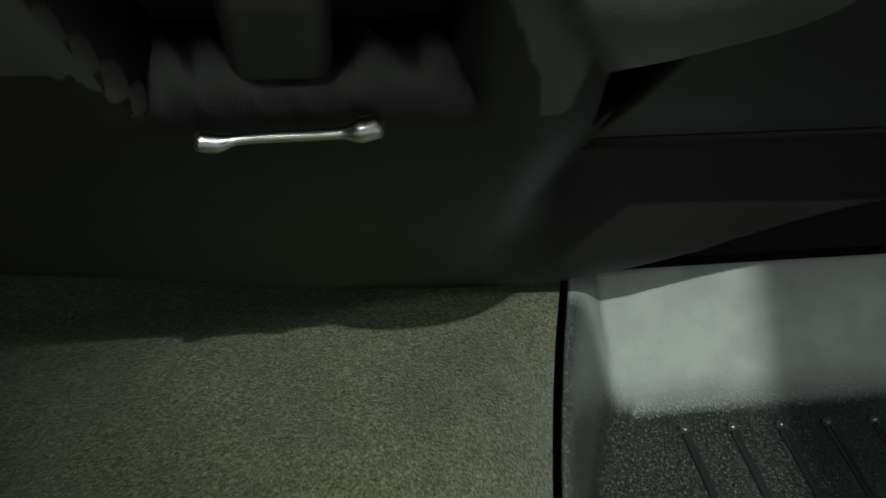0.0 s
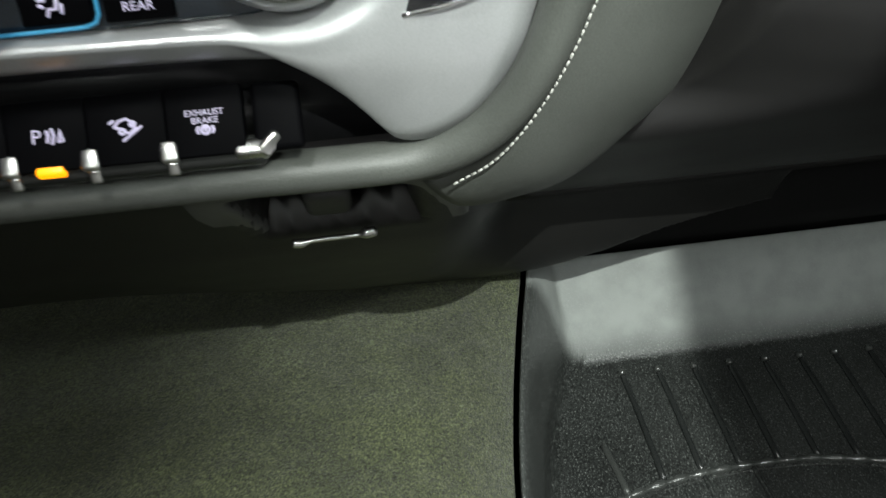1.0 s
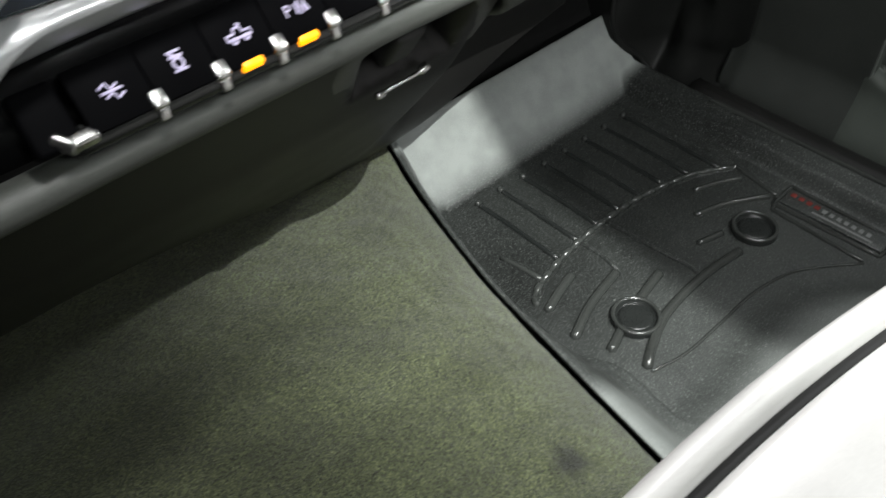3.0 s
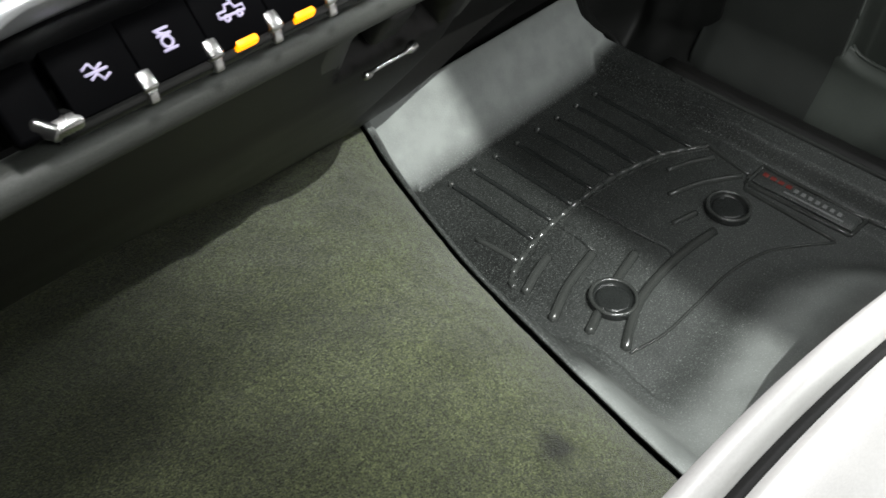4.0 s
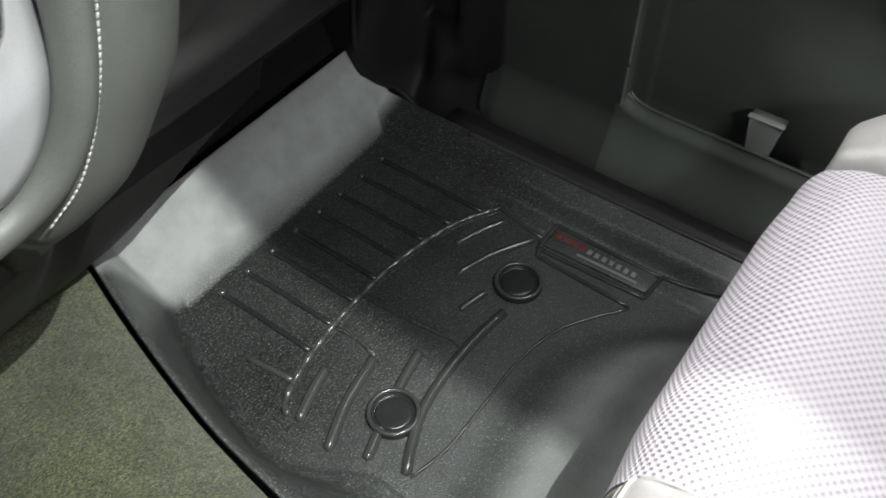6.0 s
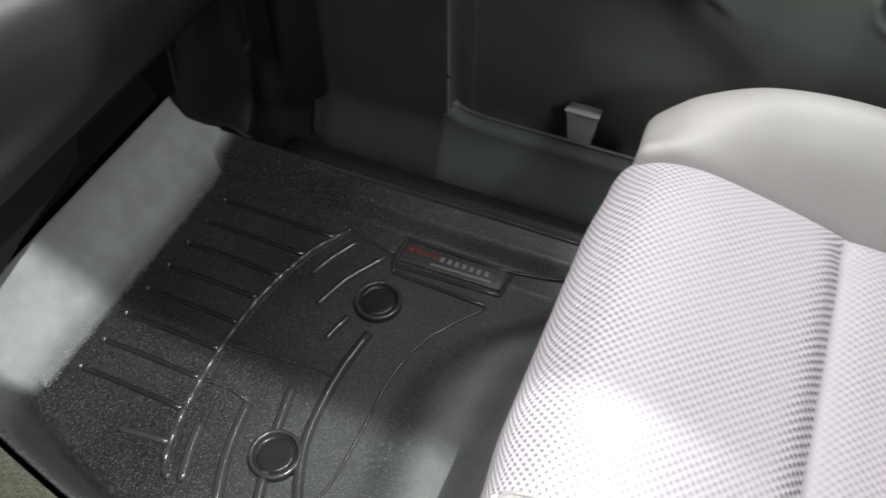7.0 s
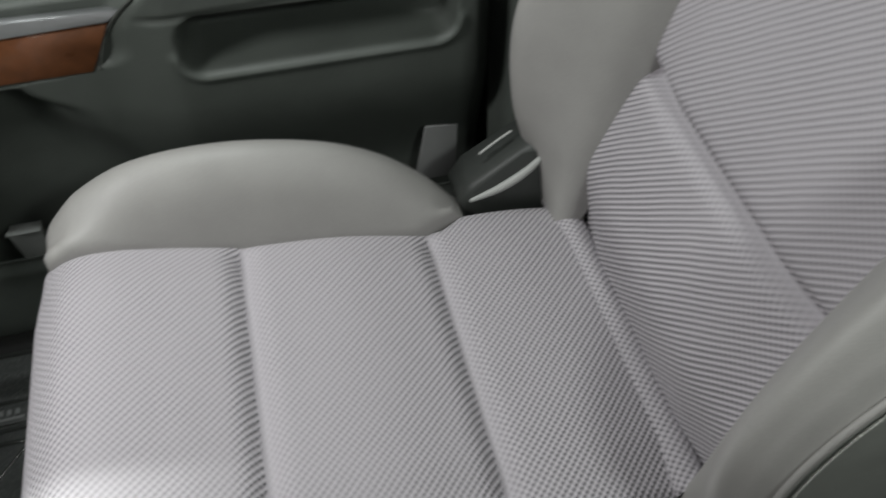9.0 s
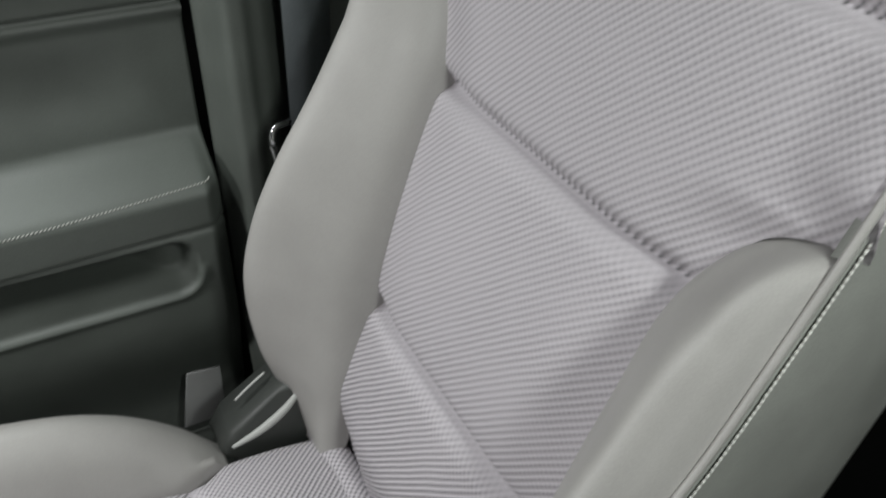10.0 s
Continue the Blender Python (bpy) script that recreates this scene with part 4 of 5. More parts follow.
def ring_bm(profile):
    """A closed band lofted through outlines: rows (inset, z)."""
    bm = bmesh.new()
    rings = []
    for inset, z in profile:
        rings.append([bm.verts.new((x, y, z)) for x, y in rim_outline(inset)])
    n = len(rings[0])
    for A, B in zip(rings, rings[1:]):
        for k in range(n):
            bm.faces.new((A[k], A[(k + 1) % n], B[(k + 1) % n], B[k]))
    return bm, rings


bm, rings = ring_bm([(0.004, 0.470), (0.000, 0.535), (-0.001, 0.562), (0.001, 0.574), (0.005, 0.579), (0.012, 0.580), (0.0165, 0.577), (0.0175, 0.568), (0.021, 0.566), (0.024, 0.574), (0.028, 0.577), (0.06, 0.576)])
part("tray_rim", bm, M["console"], armrest)
# black tube darkens the groove in place of its shade
part("groove_shade", tube_bm([Vector((x, y, 0.5690)) for x, y in rim_outline(0.0205)], 0.0036, 8, closed=True), M["cloth_black"], armrest, "black tube for the shaded groove around the tray")
bm = bmesh.new()
top = [bm.verts.new((x, y, 0.576)) for x, y in rim_outline(0.06)]
hole = [bm.verts.new((-0.178 + 0.043 * math.cos(2 * math.pi * k / 48), -0.138 + 0.043 * math.sin(2 * math.pi * k / 48), 0.576)) for k in range(48)]
edges = [bm.edges.new((a, b)) for r in (top, hole) for a, b in zip(r, r[1:] + r[:1])]
bmesh.ops.triangle_fill(bm, use_beauty=True, edges=edges)
part("tray_top", bm, M["console"], armrest, smooth=False)
part("cup_holder", disc_bm([(0.046, 0.578), (0.044, 0.5795), (0.042, 0.577), (0.040, 0.57), (0.038, 0.50), (0.034, 0.494), (0.0, 0.494)], 48, Matrix.Translation((-0.178, -0.138, 0))), M["plastic_black"], armrest, "black cup-holder well")
bm, rings = ring_bm([(0.10, 0.20), (0.03, 0.21), (0.005, 0.25), (-0.012, 0.33), (-0.028, 0.40), (-0.020, 0.45), (0.0, 0.475), (0.03, 0.485), (0.08, 0.487)])
bm.faces.new(rings[0])
bm.faces.new(rings[-1])
part("body", bm, M["leather"], armrest, "pale grey leather body")

# ---- dashboard ----
dash = thing("dashboard", "dark grey dashboard with silver centre stack and lit switches", "dashboard")
AXIS = -0.147


def mirrored(pts):
    """An outline closed by its mirror image about the centre stack's axis; pts run from axis to axis."""
    return pts + [(2 * AXIS - x, z) for x, z in pts[::-1] if abs(x - AXIS) > 1e-6]


def face_y(z):
    return 0.246 + 0.22 * max(0.0, z - 0.68)


half_out = [(AXIS, 0.683), (-0.06, 0.682), (-0.009, 0.679), (0.004, 0.673), (0.016, 0.660), (0.027, 0.646), (0.041, 0.628), (0.062, 0.627), (0.085, 0.640), (0.102, 0.664), (0.113, 0.699), (0.122, 0.74), (0.130, 0.80), (0.132, 0.88)]
half_in = [(AXIS, 0.701), (-0.06, 0.700), (-0.01, 0.702), (0.012, 0.707), (0.027, 0.717), (0.036, 0.735), (0.040, 0.80), (0.040, 0.88)]


def strip_bm(outer, inner, n, place):
    """A band between two open outlines, crowned in the middle."""
    A = curve_points([(x, z, 0) for x, z in outer], n)
    B = curve_points([(x, z, 0) for x, z in inner], n)
    bm = bmesh.new()
    rows = []
    for a, b in zip(A, B):
        row = [bm.verts.new(place(a.x, a.y, 0.03))]
        for k in range(9):
            t = k / 8
            p = a.lerp(b, t)
            crown = (t / 0.78) ** 0.8 if t < 0.78 else 1 - ((t - 0.78) / 0.22) ** 2
            row.append(bm.verts.new(place(p.x, p.y, 0.007 - 0.011 * crown)))
        row.append(bm.verts.new(place(b.x, b.y, 0.03)))
        rows.append(row)
    for r, s in zip(rows, rows[1:]):
        for k in range(len(r) - 1):
            bm.faces.new((r[k], r[k + 1], s[k + 1], s[k]))
    return bm


place = lambda a, b, h: (a, face_y(b) + h, b)  # noqa: E731
part("centre_bezel", strip_bm(half_out, half_in, 90, place), M["silver"], dash, "satin silver surround of the centre stack")
place_left = lambda a, b, h: (2 * AXIS - a, face_y(b) + h, b)  # noqa: E731
part("centre_bezel", strip_bm(half_out, half_in, 90, place_left), M["silver"], dash, "satin silver surround of the centre stack")
vent = part("vent", prism_bm([(0.047, 0.700), (0.068, 0.7035), (0.088, 0.712), (0.098, 0.727), (0.106, 0.80), (0.066, 0.80)], lambda a, b, h: (a, face_y(b) - 0.0035 + h, b), 0.006, 0.001), M["plastic_black"], dash, "black air vent")
part("lip", tube_bm(curve_points([(0.046, face_y(0.70) - 0.003, 0.699), (0.068, face_y(0.70) - 0.003, 0.7025), (0.089, face_y(0.71) - 0.003, 0.711), (0.099, face_y(0.727) - 0.003, 0.727)], 20), 0.0016, 6), M["chrome"], vent)

climate = part("climate_panel", prism_bm(mirrored([(AXIS, 0.700), (-0.02, 0.701), (0.016, 0.708), (0.032, 0.722), (0.040, 0.75), (0.042, 0.87), (AXIS, 0.87)]), lambda a, b, h: (a, face_y(b) + 0.004 + h, b), 0.01, 0.003), M["panel_blue"], dash, "glossy black climate control panel")


def on_face(x, z, lift=0.0, roll=0.0):
    return Matrix.Translation((x, face_y(z) + 0.003 - lift, z)) @ pose(0, 0, 0, 90 - 12.4, 0, 0) @ pose(0, 0, 0, 0, 0, roll)


def knob(x, z, r):
    k = part("knob", disc_bm([(r * 1.08, 0.0), (r * 1.06, 0.004), (r * 0.98, 0.010), (r * 0.90, 0.019), (r * 0.84, 0.021)], 48, on_face(x, z)), M["silver"], dash, "ribbed silver rotary knob with a dark face")
    part("ring", disc_bm([(r * 0.84, 0.0195), (r * 0.83, 0.0225), (r * 0.76, 0.0225), (r * 0.75, 0.020)], 48, on_face(x, z)), M["chrome"], k)
    part("face", disc_bm([(r * 0.77, 0.019), (r * 0.5, 0.0196), (0.0, 0.0198)], 40, on_face(x, z)), M["plastic_black"], k)
    return k


fan = knob(-0.142, 0.737, 0.0215)
temp = knob(-0.004, 0.743, 0.0385)
knob(-0.290, 0.743, 0.0385)


def text(name, words, size, m, mate, parent):
    data = bpy.data.curves.new(name, "FONT")
    data.body, data.size, data.extrude, data.align_x, data.align_y = words, size, 0.0002, "CENTER", "CENTER"
    tmp = bpy.data.objects.new(name, data)
    me = bpy.data.meshes.new_from_object(tmp)
    bpy.data.objects.remove(tmp)
    me.transform(m)
    return link_mesh(name, me, M[mate], parent, smooth=False)


def strokes(name, lines, r, m, mate, parent):
    """A drawn symbol: polylines in metres on a face."""
    bm = bmesh.new()
    for pts in lines:
        tube_bm([m @ Vector((x, y, 0.0003)) for x, y in pts], r, 5, bm=bm)
    return part(name, bm, M[mate], parent)


def ring_pts(cx, cy, r, n=14):
    return [(cx + r * math.cos(2 * math.pi * k / n), cy + r * math.sin(2 * math.pi * k / n)) for k in range(n + 1)]


strokes("symbol", [ring_pts(-0.002, 0.006, 0.0022), ring_pts(0.002, 0.006, 0.0022), ring_pts(-0.002, 0.0095, 0.0022), ring_pts(0.002, 0.0095, 0.0022)], 0.0006, on_face(-0.142, 0.7355, 0.0195), "icon", fan)
strokes("symbol", [ring_pts(0.0, -0.001, 0.0033), [(0, -0.001), (0, 0.003)]], 0.0006, on_face(-0.142, 0.7355, 0.0195), "icon", fan)
part("indicator", box_bm((0.009, 0.0035, 0.001), on_face(-0.142, 0.7275, 0.0205), 0.0004), M["amber"], fan, "glowing amber indicator")
text("lettering", "SYNC", 0.0072, on_face(-0.005, 0.7265, 0.0205), "icon", temp)
part("mark", box_bm((0.0025, 0.012, 0.0008), on_face(-0.023, 0.742, 0.0205, 8), 0.0003), M["blue_mark"], temp, "blue mark")
part("mark", box_bm((0.0025, 0.006, 0.0008), on_face(0.013, 0.744, 0.0205, -20), 0.0003), M["red"], temp, "red mark")
strokes("digits", [[(-0.010, 0.006), (-0.010, 0.014)], [(-0.004, 0.006), (-0.004, 0.014)], [(0.001, 0.006), (0.001, 0.014)], [(0.005, 0.006), (0.005, 0.014)]], 0.0006, on_face(-0.005, 0.738, 0.0205), "icon", temp)


def climate_button(x, z, w, h):
    return part("button", box_bm((w, h, 0.004), on_face(x, z, 0.0002), 0.0008, 2), M["key"], dash, "black climate button with a lit symbol")


def figure_lines():
    return [ring_pts(0.003, 0.004, 0.0013, 8), [(0.002, 0.001), (0.001, -0.003), (-0.002, -0.003), (-0.003, -0.006)], [(0.0035, -0.001), (0.003, -0.005)], [(-0.006, 0.001), (-0.003, 0.001)], [(-0.006, -0.001), (-0.004, -0.002)]]


for bx, bz in ((-0.104, 0.744), (-0.104, 0.716), (-0.184, 0.744), (-0.184, 0.716)):
    bt = climate_button(bx, bz, 0.030, 0.022)
    strokes("symbol", figure_lines(), 0.0008, on_face(bx, bz, 0.0034, 0), "icon", bt)
bt = climate_button(-0.069, 0.716, 0.030, 0.024)
text("lettering", "REAR", 0.0058, on_face(-0.069, 0.7115, 0.0034), "icon", bt)
strokes("symbol", [[(-0.005, 0.001), (-0.005, 0.007), (0.005, 0.007), (0.005, 0.001), (-0.005, 0.001)], [(-0.002, 0.002), (-0.002, 0.005)], [(0.0, 0.002), (0.0, 0.005)], [(0.002, 0.002), (0.002, 0.005)]], 0.0007, on_face(-0.069, 0.7155, 0.0034), "icon", bt)
bt = climate_button(-0.069, 0.7435, 0.030, 0.024)
strokes("symbol", [[(-0.006, 0.003), (0.006, 0.003), (0.004, -0.003), (-0.004, -0.003), (-0.006, 0.003)], [(-0.002, -0.005), (-0.002, 0.001)], [(0.002, -0.005), (0.002, 0.001)]], 0.0007, on_face(-0.069, 0.7435, 0.0034), "icon", bt)
for pts in ([(-0.0865, 0.77), (-0.0865, 0.714), (-0.0875, 0.706), (-0.095, 0.7035), (-0.20, 0.7025)], [(-0.0855, 0.7300), (-0.055, 0.7300)]):
    c = curve_points([(x, face_y(z) + 0.0015, z) for x, z in pts], 40)
    part("light_line", tube_bm(c, 0.0009, 6), M["blue"], climate, "glowing blue line")

# switch bank below the bezel
part("switch_recess", prism_bm(mirrored([(AXIS, 0.617), (0.046, 0.619), (0.030, 0.650), (0.012, 0.672), (-0.01, 0.684), (AXIS, 0.686)]), lambda a, b, h: (a, 0.272 + h + 0.25 * (b - 0.62), b), 0.01), M["plastic_black"], dash, "black switch recess")
part("switch_bar", tube_bm([Vector((x, 0.249, 0.6325)) for x in np.linspace(-0.266, -0.027, 30)], 0.0078, 14), M["bar"], dash, "gloss black rounded bar under the switches")
PITCH, FIRST = 0.0372, -0.2385


def key_at(k, lift=0.0):
    x = FIRST + PITCH * k
    return Matrix.Translation((x, 0.2560 - lift * 0.75, 0.6465 + lift * 0.66)) @ pose(0, 0, 0, 48, 0, 0)


symbols = [
    [[(-0.006, 0.003), (-0.002, 0.005), (0.0, 0.001), (0.004, 0.003)], [(-0.004, -0.003), (0.0, -0.001), (0.002, -0.005), (0.006, -0.003)], [(-0.006, 0.0), (0.006, 0.0)]],
    [[(-0.004, 0.006), (0.004, 0.006)], [(-0.004, 0.003), (0.004, 0.003)], ring_pts(0, -0.001, 0.003, 10), [(-0.004, -0.005), (0.004, -0.005)], [(-0.003, 0.005), (0.003, 0.002)]],
    [[(-0.008, -0.002), (-0.008, 0.001), (-0.003, 0.001), (-0.002, 0.004), (0.002, 0.004), (0.003, 0.001), (0.008, 0.001), (0.008, -0.002), (-0.008, -0.002)], ring_pts(-0.004, -0.003, 0.0016, 8), ring_pts(0.004, -0.003, 0.0016, 8), [(0.001, 0.006), (0.003, 0.005)]],
    [[(0.0005, -0.003), (0.0012, 0.0), (0.0005, 0.003)], [(0.003, -0.004), (0.004, 0.0), (0.003, 0.004)], [(0.006, -0.003), (0.0085, -0.003), (0.0072, 0.003), (0.006, -0.003)]],
    [[(-0.002, -0.006), (0.008, 0.001)], [(-0.006, 0.0015), (-0.0035, 0.0045), (0.0005, 0.0055), (0.0035, 0.0030), (0.0050, 0.0005), (0.0015, -0.0025), (-0.0015, 0.0), (-0.006, 0.0015)], ring_pts(-0.0020, -0.0010, 0.0014, 8), ring_pts(0.0035, 0.0025, 0.0014, 8), [(-0.0085, 0.0035), (-0.006, 0.0050)]],
    [ring_pts(0.0, -0.0042, 0.0022, 10), [(0.0, -0.0030), (0.0, -0.0048)], [(-0.0036, -0.0024), (-0.0044, -0.0042), (-0.0036, -0.0060)], [(0.0036, -0.0024), (0.0044, -0.0042), (0.0036, -0.0060)]],
]
for k in range(6):
    key = part("switch", box_bm((0.0369, 0.034, 0.012), key_at(k), 0.0008, 2), M["key"], dash, "black switch key with a lit white symbol")
    face = key_at(k) @ Matrix.Translation((0, -0.0005, 0.0062)) @ Matrix.Scale(0.92, 4)
    strokes("symbol", symbols[k], 0.0008, face, "icon", key)
    if k == 3:
        text("lettering", "P", 0.0105, face @ Matrix.Translation((-0.005, 0, 0)), "icon", key)
    if k == 5:
        text("lettering", "EXHAUST", 0.0047, face @ Matrix.Translation((0, 0.0050, 0)), "icon", key)
        text("lettering", "BRAKE", 0.0047, face @ Matrix.Translation((0, 0.0008, 0)), "icon", key)
    if k in (2, 3):
        part("indicator", box_bm((0.0135, 0.006, 0.006), Matrix.Translation((FIRST + PITCH * k, 0.2425, 0.6365)) @ pose(0, 0, 0, 30), 0.0012, 2), M["amber"], key, "glowing amber indicator")
for k in range(5):
    x = FIRST + PITCH * (k + 0.5)
    tab = part("chrome_tab", box_bm((0.0088, 0.011, 0.0065), Matrix.Translation((x, 0.2445, 0.6392)) @ pose(0, 0, 0, 38), 0.0016, 2), M["bright"], dash, "small bright metal tab between switches")
    part("foot", box_bm((0.0058, 0.0035, 0.0075), Matrix.Translation((x + 0.0006, 0.2418, 0.6315)) @ pose(0, 0, 0, -8), 0.0012, 2), M["bright"], tab)
part("blank_key", box_bm((0.024, 0.034, 0.010), key_at(5.93), 0.003, 3), M["key"], dash, "blank black switch cover")
part("blank_key", box_bm((0.024, 0.034, 0.010), key_at(-0.93), 0.003, 3), M["key"], dash, "blank black switch cover")
for sgn, x0 in ((1, -0.036), (-1, 2 * AXIS + 0.036)):
    end = part("chrome_end", box_bm((0.0165, 0.0085, 0.0095), Matrix.Translation((x0 + sgn * 0.004, 0.2445, 0.6360)) @ pose(0, 0, 0, 25), 0.0022, 3), M["bright"], dash, "bright chrome end of the switch bar")
    part("arm", box_bm((0.0078, 0.0080, 0.0130), Matrix.Translation((x0 + sgn * 0.0128, 0.2455, 0.6385)) @ pose(0, 0, 0, -30, sgn * 56, 0), 0.0020, 3), M["bright"], end)

# padded roll that frames the stack, its stitched side and the lower panels
roll_right = [(AXIS, 0.612), (-0.05, 0.612), (0.02, 0.611), (0.055, 0.613), (0.082, 0.627), (0.101, 0.649), (0.115, 0.677), (0.127, 0.716), (0.139, 0.77), (0.145, 0.88)]
both = [(2 * AXIS - x, z, x) for x, z in roll_right[:0:-1]] + [(x, z, x) for x, z in roll_right]
c = curve_points([(x, 0.256 - 0.010 * smooth(0.05, 0.11, e) + 0.2 * max(0, z - 0.70), z) for x, z, e in both], 180)
part("padded_roll", tube_bm(c, lambda t: 0.0112 + 0.0035 * smooth(0.55, 0.8, abs(2 * t - 1)), 16, squash=1.15, up=Vector((0, -1, 0))), M["leather_dark"], dash, "dark leather roll around the centre stack")
SIDE_A = [(0.052, 0.270, 0.590), (0.066, 0.265, 0.594), (0.089, 0.257, 0.615), (0.110, 0.251, 0.650), (0.127, 0.249, 0.692), (0.143, 0.253, 0.75), (0.153, 0.27, 0.88)]
SIDE_B = [(0.102, 0.330, 0.522), (0.124, 0.318, 0.534), (0.155, 0.304, 0.553), (0.190, 0.302, 0.586), (0.214, 0.298, 0.62), (0.233, 0.296, 0.70), (0.248, 0.31, 0.88)]
A_, B_ = curve_points(SIDE_A, 60), curve_points(SIDE_B, 60)


def side_pad_f(u, v):
    a, b = A_[round(v * 60)], B_[round(v * 60)]
    p = a.lerp(b, u)
    return (p.x, p.y - 0.020 * math.sin(math.pi * u) ** 0.8 + 0.03 * max(0.0, u - 0.93) / 0.07, p.z)


sheet("side_pad", side_pad_f, 30, 60, M["leather_dark"], dash, "dark leather pad with a pale seam", thick=0.01)
stitch_line = [Vector((p.x + 0.004, p.y - 0.0085, p.z - 0.003)) for p in curve_points(SIDE_A[1:], 74)]
stitches("stitching", stitch_line, dash, r=0.0007)
# black tube stands in for the shadow along the pad's seam
part("seam_shade", tube_bm([Vector(side_pad_f(0.955, k / 60)) + Vector((0, -0.001, 0)) for k in range(8, 61)], 0.0028, 6), M["cloth_black"], dash, "black tube for the shaded seam beside the glove box")
part("seam_bead", tube_bm([p + Vector((-0.001, 0.0005, 0.0)) for p in curve_points(SIDE_A[:4], 30)], 0.0035, 6), M["leather_dark"], dash)


GLOVE = [(0.40, 0.470), (0.42, 0.452), (0.46, 0.412), (0.52, 0.360), (0.58, 0.306), (0.63, 0.270), (0.66, 0.254), (0.68, 0.248), (0.692, 0.2475), (0.702, 0.252), (0.712, 0.262), (0.73, 0.270), (0.92, 0.305)]
GLOVE_END = [(0.40, 0.150), (0.553, 0.158), (0.586, 0.194), (0.62, 0.218), (0.70, 0.237), (0.90, 0.252)]


def pull_z(x):
    return 0.656 - 0.10 * (x - 0.366)


def glove_f(u, v):
    """Leans forward to a rounded crest; its end is turned in beside the padded side, and a pull recess is sunk under the crest."""
    z = 0.410 + 0.490 * v
    x0 = lerp_table(GLOVE_END, z)
    x = x0 + (0.885 - x0) * u
    turn = (0.020 * (1 - smooth(0.0, 0.022, x - x0)) + 0.032 * (1 - smooth(0.0, 0.12, x - x0))) * smooth(0.55, 0.60, z)
    sunk = 0.032 * rounded(0.366, 0.640, 0.004, x) * rounded(pull_z(x), 0.735, 0.003, z)
    return (x, lerp_table(GLOVE, z) + 0.02 * smooth(0.6, 0.83, x) + turn + sunk, z)


glove = sheet("glove_box_panel", glove_f, 190, 190, M["glove"], dash, "dark grey glove box front", thick=0.012)
ledge = [Vector((x, lerp_table(GLOVE, pull_z(x)) + 0.02 * smooth(0.6, 0.83, x) - 0.0004, pull_z(x) - 0.0005)) for x in (0.368 + 0.0066 * k for k in range(41))]
part("pull_edge", tube_bm(ledge, 0.0026, 8), M["satin"], glove, "pale satin lower edge of the pull recess")


def under_f(u, v):
    x = 0.15 + 0.735 * u
    return (x, 0.468 + 0.32 * v, 0.405 + 0.03 * math.sin(3 * v) - 0.06 * v)


sheet("under_panel", under_f, 20, 16, M["plastic_dark"], dash, "black felt panel under the dashboard", thick=0.008)

LOWER = [(0.276, 0.603), (0.292, 0.575), (0.330, 0.515), (0.352, 0.478), (0.41, 0.402), (0.495, 0.300), (0.555, 0.235), (0.580, 0.208), (0.592, 0.192)]
low_path = curve_points([(0, y, z) for y, z in LOWER], 160)
HEM = [(-0.70, 0.310), (-0.22, 0.325), (-0.10, 0.302), (-0.04, 0.274), (0.02, 0.238), (0.08, 0.208), (0.14, 0.200), (0.195, 0.203), (0.225, 0.236), (0.26, 0.260), (0.30, 0.285), (0.35, 0.308), (0.40, 0.322), (0.45, 0.335)]


def lower_f(u, v):
    """A belly that hangs to its hem, is turned in under it, and is sunk where the small bin opens."""
    x = -0.70 + 1.14 * u
    begin = 0.34 * smooth(0.07, 0.13, x)
    hem = lerp_table(HEM, x)
    stop = next(k for k, q in enumerate(low_path) if q.z <= hem or k == 160) / 160
    t = min(1.0, v / 0.94)
    k = (begin + t * (stop - begin)) * 160
    i = min(159, int(k))
    p = low_path[i].lerp(low_path[i + 1], k - i)
    under = max(0.0, v - 0.94) / 0.06
    bow = 0.030 * smooth(0.0, -0.30, x - 0.02) * smooth(0.45, 0.25, p.z)
    y = p.y + bow + 0.075 * smooth(0.07, 0.17, x) * smooth(0.22, 0.40, p.z) + 0.035 * under
    z = p.z - 0.006 * math.sin(math.pi * min(1.0, 2 * under)) + 0.022 * under * under
    b = (y - 0.274) * 0.570 - (z - 0.592) * 0.822
    sunk = 0.030 * rounded(-0.058 + 0.20 * max(0.0, b - 0.02), 0.050 + 0.10 * max(0.0, b - 0.02), 0.006, x) * rounded(0.022, 0.092, 0.006, b)
    return (x, y + 0.822 * sunk, z + 0.570 * sunk)


sheet("lower_panel", lower_f, 330, 150, M["plastic_dark"], dash, "dark grey lower centre panel curving down to the carpet", thick=0.008)

joint = curve_points([lower_f((x + 0.70) / 1.14, v) for x, v in ((-0.084, 0.03), (-0.090, 0.22), (-0.104, 0.42), (-0.136, 0.62), (-0.175, 0.78), (-0.20, 0.92))], 40)
part("panel_joint", tube_bm(joint, 0.0022, 6), M["cloth_black"], dash, "dark joint between two lower panels")

# small bin with a metal latch in the lower panel
down = Vector((0, 0.570, -0.822))
out = Vector((0, -0.822, -0.570))


def bin_at(a, b, h):
    return Vector((a, 0.274, 0.592)) + down * b - out * h


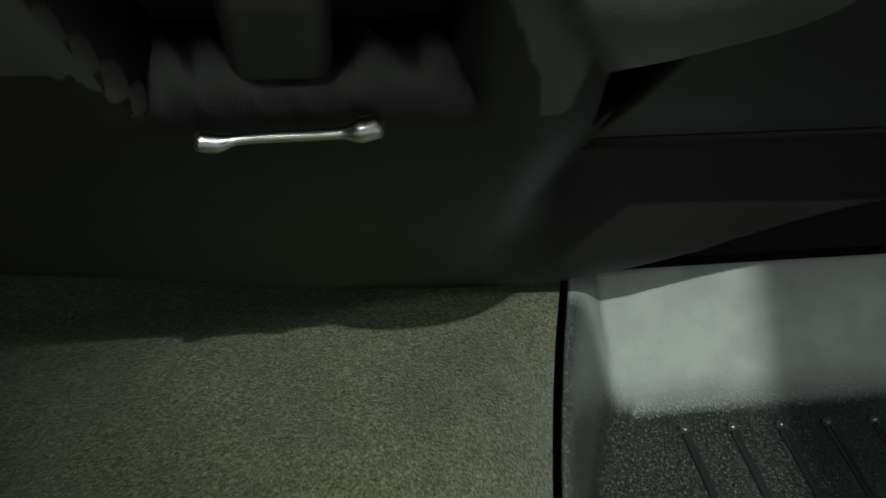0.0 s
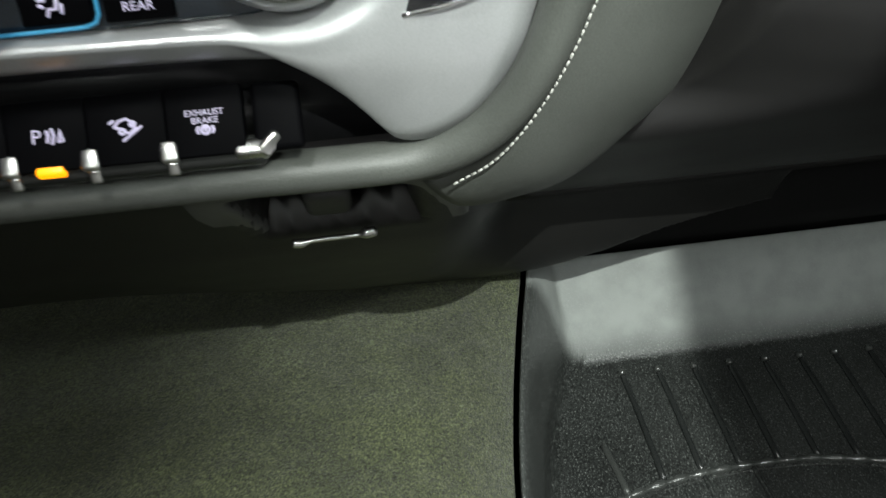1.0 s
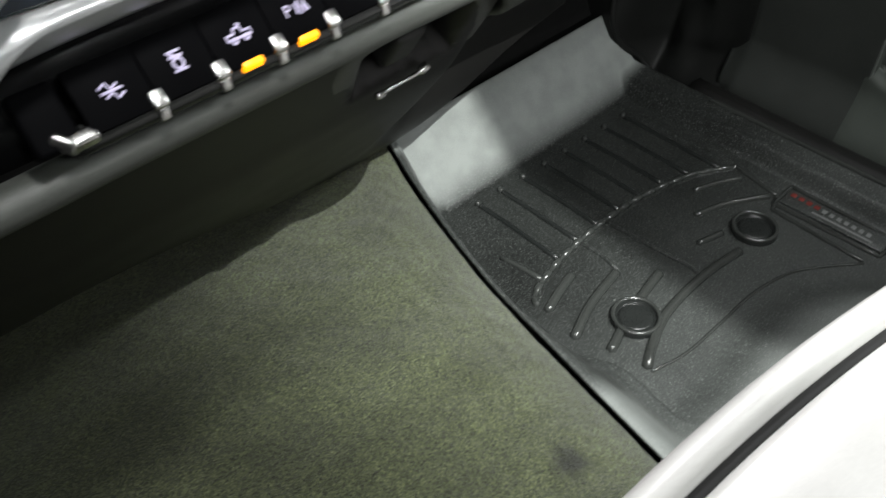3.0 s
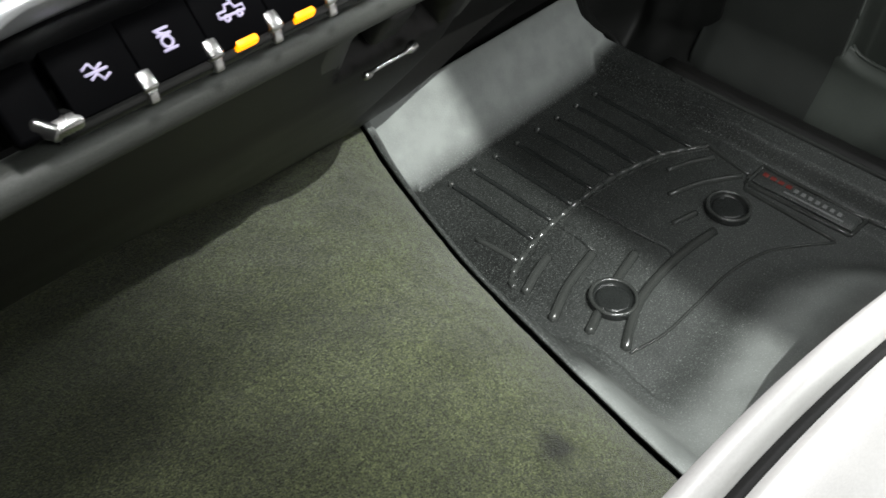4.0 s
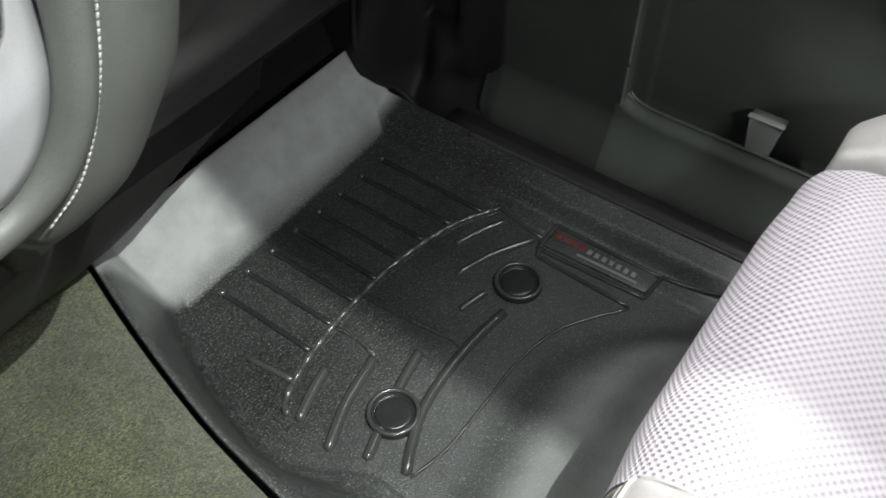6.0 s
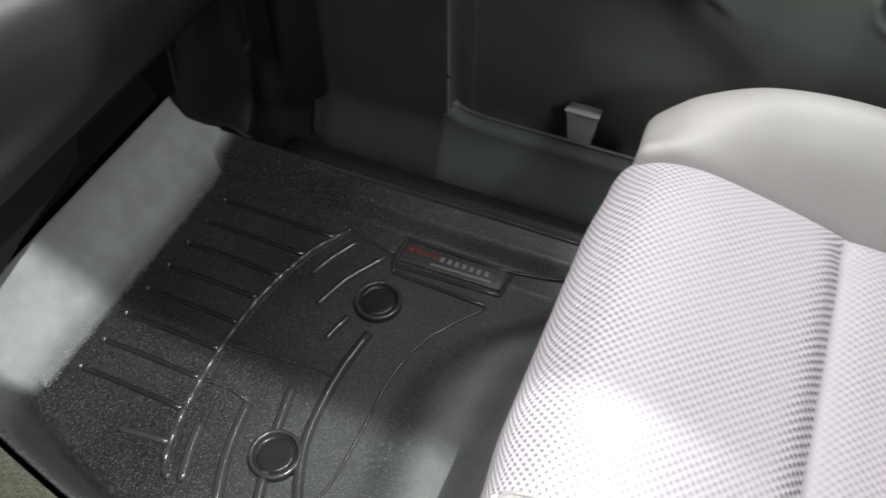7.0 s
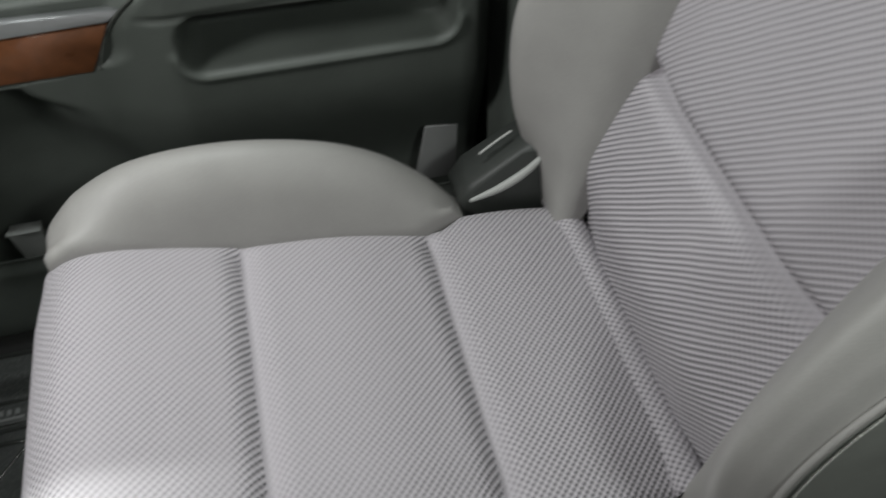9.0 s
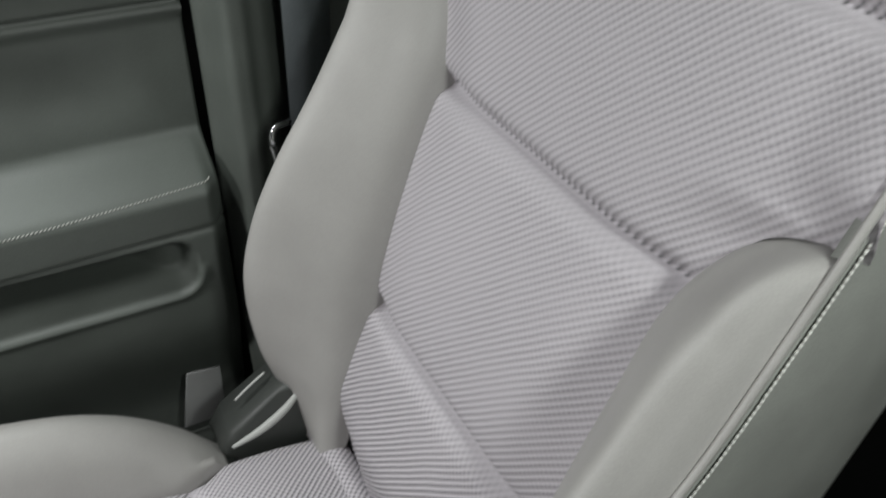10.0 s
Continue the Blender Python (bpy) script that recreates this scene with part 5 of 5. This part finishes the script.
def loft_bm(outer, inner, n, place, lift):
    """A crowned band between two curves (a, b)."""
    A, B = curve_points([(a, b, 0) for a, b in outer], n), curve_points([(a, b, 0) for a, b in inner], n)
    bm = bmesh.new()
    rows = [[bm.verts.new(place(*p.lerp(q, t).xy, -h)) for t, h in ((0.0, -0.004), (0.0, 0.4 * lift), (0.12, 0.85 * lift), (0.3, lift), (0.7, lift), (0.88, 0.8 * lift), (1.0, 0.2 * lift), (1.0, -0.012))] for p, q in zip(A, B)]
    for r, q in zip(rows, rows[1:]):
        for k in range(7):
            bm.faces.new((r[k], r[k + 1], q[k + 1], q[k]))
    return bm


bin_front = part("bin_frame", loft_bm([(-0.080, 0.100), (-0.083, 0.040), (-0.080, 0.006), (-0.072, 0.000), (0.0, -0.003), (0.048, 0.000), (0.072, 0.012), (0.086, 0.042), (0.092, 0.100)],
                                      [(-0.040, 0.098), (-0.054, 0.040), (-0.058, 0.022), (-0.050, 0.016), (0.0, 0.013), (0.038, 0.015), (0.052, 0.026), (0.060, 0.050), (0.062, 0.098)], 70, bin_at, 0.0045), M["bin"], dash, "dark plastic frame of a small open bin")
part("block", box_bm((0.030, 0.044, 0.020), Matrix.Translation(bin_at(-0.001, 0.060, 0.010)) @ pose(0, 0, 0, 124.7), 0.006, 3), M["plastic_grey"], bin_front)
latch = curve_points([(-0.027, 0.314, 0.511), (-0.022, 0.315, 0.5095), (-0.014, 0.316, 0.510), (0.010, 0.316, 0.5105), (0.018, 0.316, 0.511), (0.027, 0.317, 0.5125)], 40)
part("latch_bar", tube_bm(latch, lambda t: 0.0018 + 0.0014 * smooth(0.2, 0.1, t) + 0.0024 * smooth(0.78, 0.9, t), 8), M["bright"], bin_front, "bright metal latch bar")

# ---- closing the cab ----
for name, size, m, label in (
        ("ceiling", (1.9, 2.4, 0.05), pose(0, -0.2, 1.50), "pale grey cloth headliner"),
        ("wall_front", (1.9, 0.05, 0.7), pose(0, 0.86, 1.2), "dark windscreen end of the cab"),
        ("wall_left", (0.05, 2.4, 1.6), pose(-0.95, -0.2, 0.75), "dark driver-side wall of the cab"),
        ("wall_right", (0.05, 2.4, 1.6), pose(1.0, -0.2, 0.75), "dark outer wall behind the passenger door"),
        ("wall_rear", (1.9, 0.05, 1.6), pose(0, -1.4, 0.75), "dark rear wall of the cab")):
    tagged(part(name, box_bm(size, m, 0.004), M["roof"] if name == "ceiling" else M["plastic_dark"]), label, name.split("_")[0], kind="structure")
tagged(part("dash_top", box_bm((1.85, 0.50, 0.04), pose(0, 0.62, 0.90), 0.015, 3), M["plastic_dark"], dash), "dark dashboard top")


# unseen housing and plates, added to shape the reading lamp's beam
overhead = thing("beam_cutter", "unseen dark housing with plates added to cut the reading lamp's beam", "overhead console")
part("housing", box_bm((1.10, 0.56, 0.08), pose(0.30, -0.22, 1.44), 0.02, 3), M["plastic_dark"], overhead)
lip = Matrix.Translation(READ + Vector((0.0225, 0.0, -0.13))) @ pose(0, 0, 0, 0, 0, -3.1)
part("cutter_plate", box_bm((0.10, 0.40, 0.002), lip @ Matrix.Translation((0.05, 0, 0))), M["plastic_dark"], overhead)
part("cutter_plate", box_bm((0.20, 0.10, 0.002), Matrix.Translation(READ + Vector((-0.03, 0.0027 - 0.05, -0.014)))), M["plastic_dark"], overhead)
part("cutter_plate", box_bm((0.10, 0.30, 0.002), Matrix.Translation(READ + Vector((-0.0060 - 0.05, 0.05, -0.02)))), M["plastic_dark"], overhead)
part("cutter_side", box_bm((0.002, 0.40, 0.17), lip @ Matrix.Translation((0.10, 0, 0.085))), M["plastic_dark"], overhead)
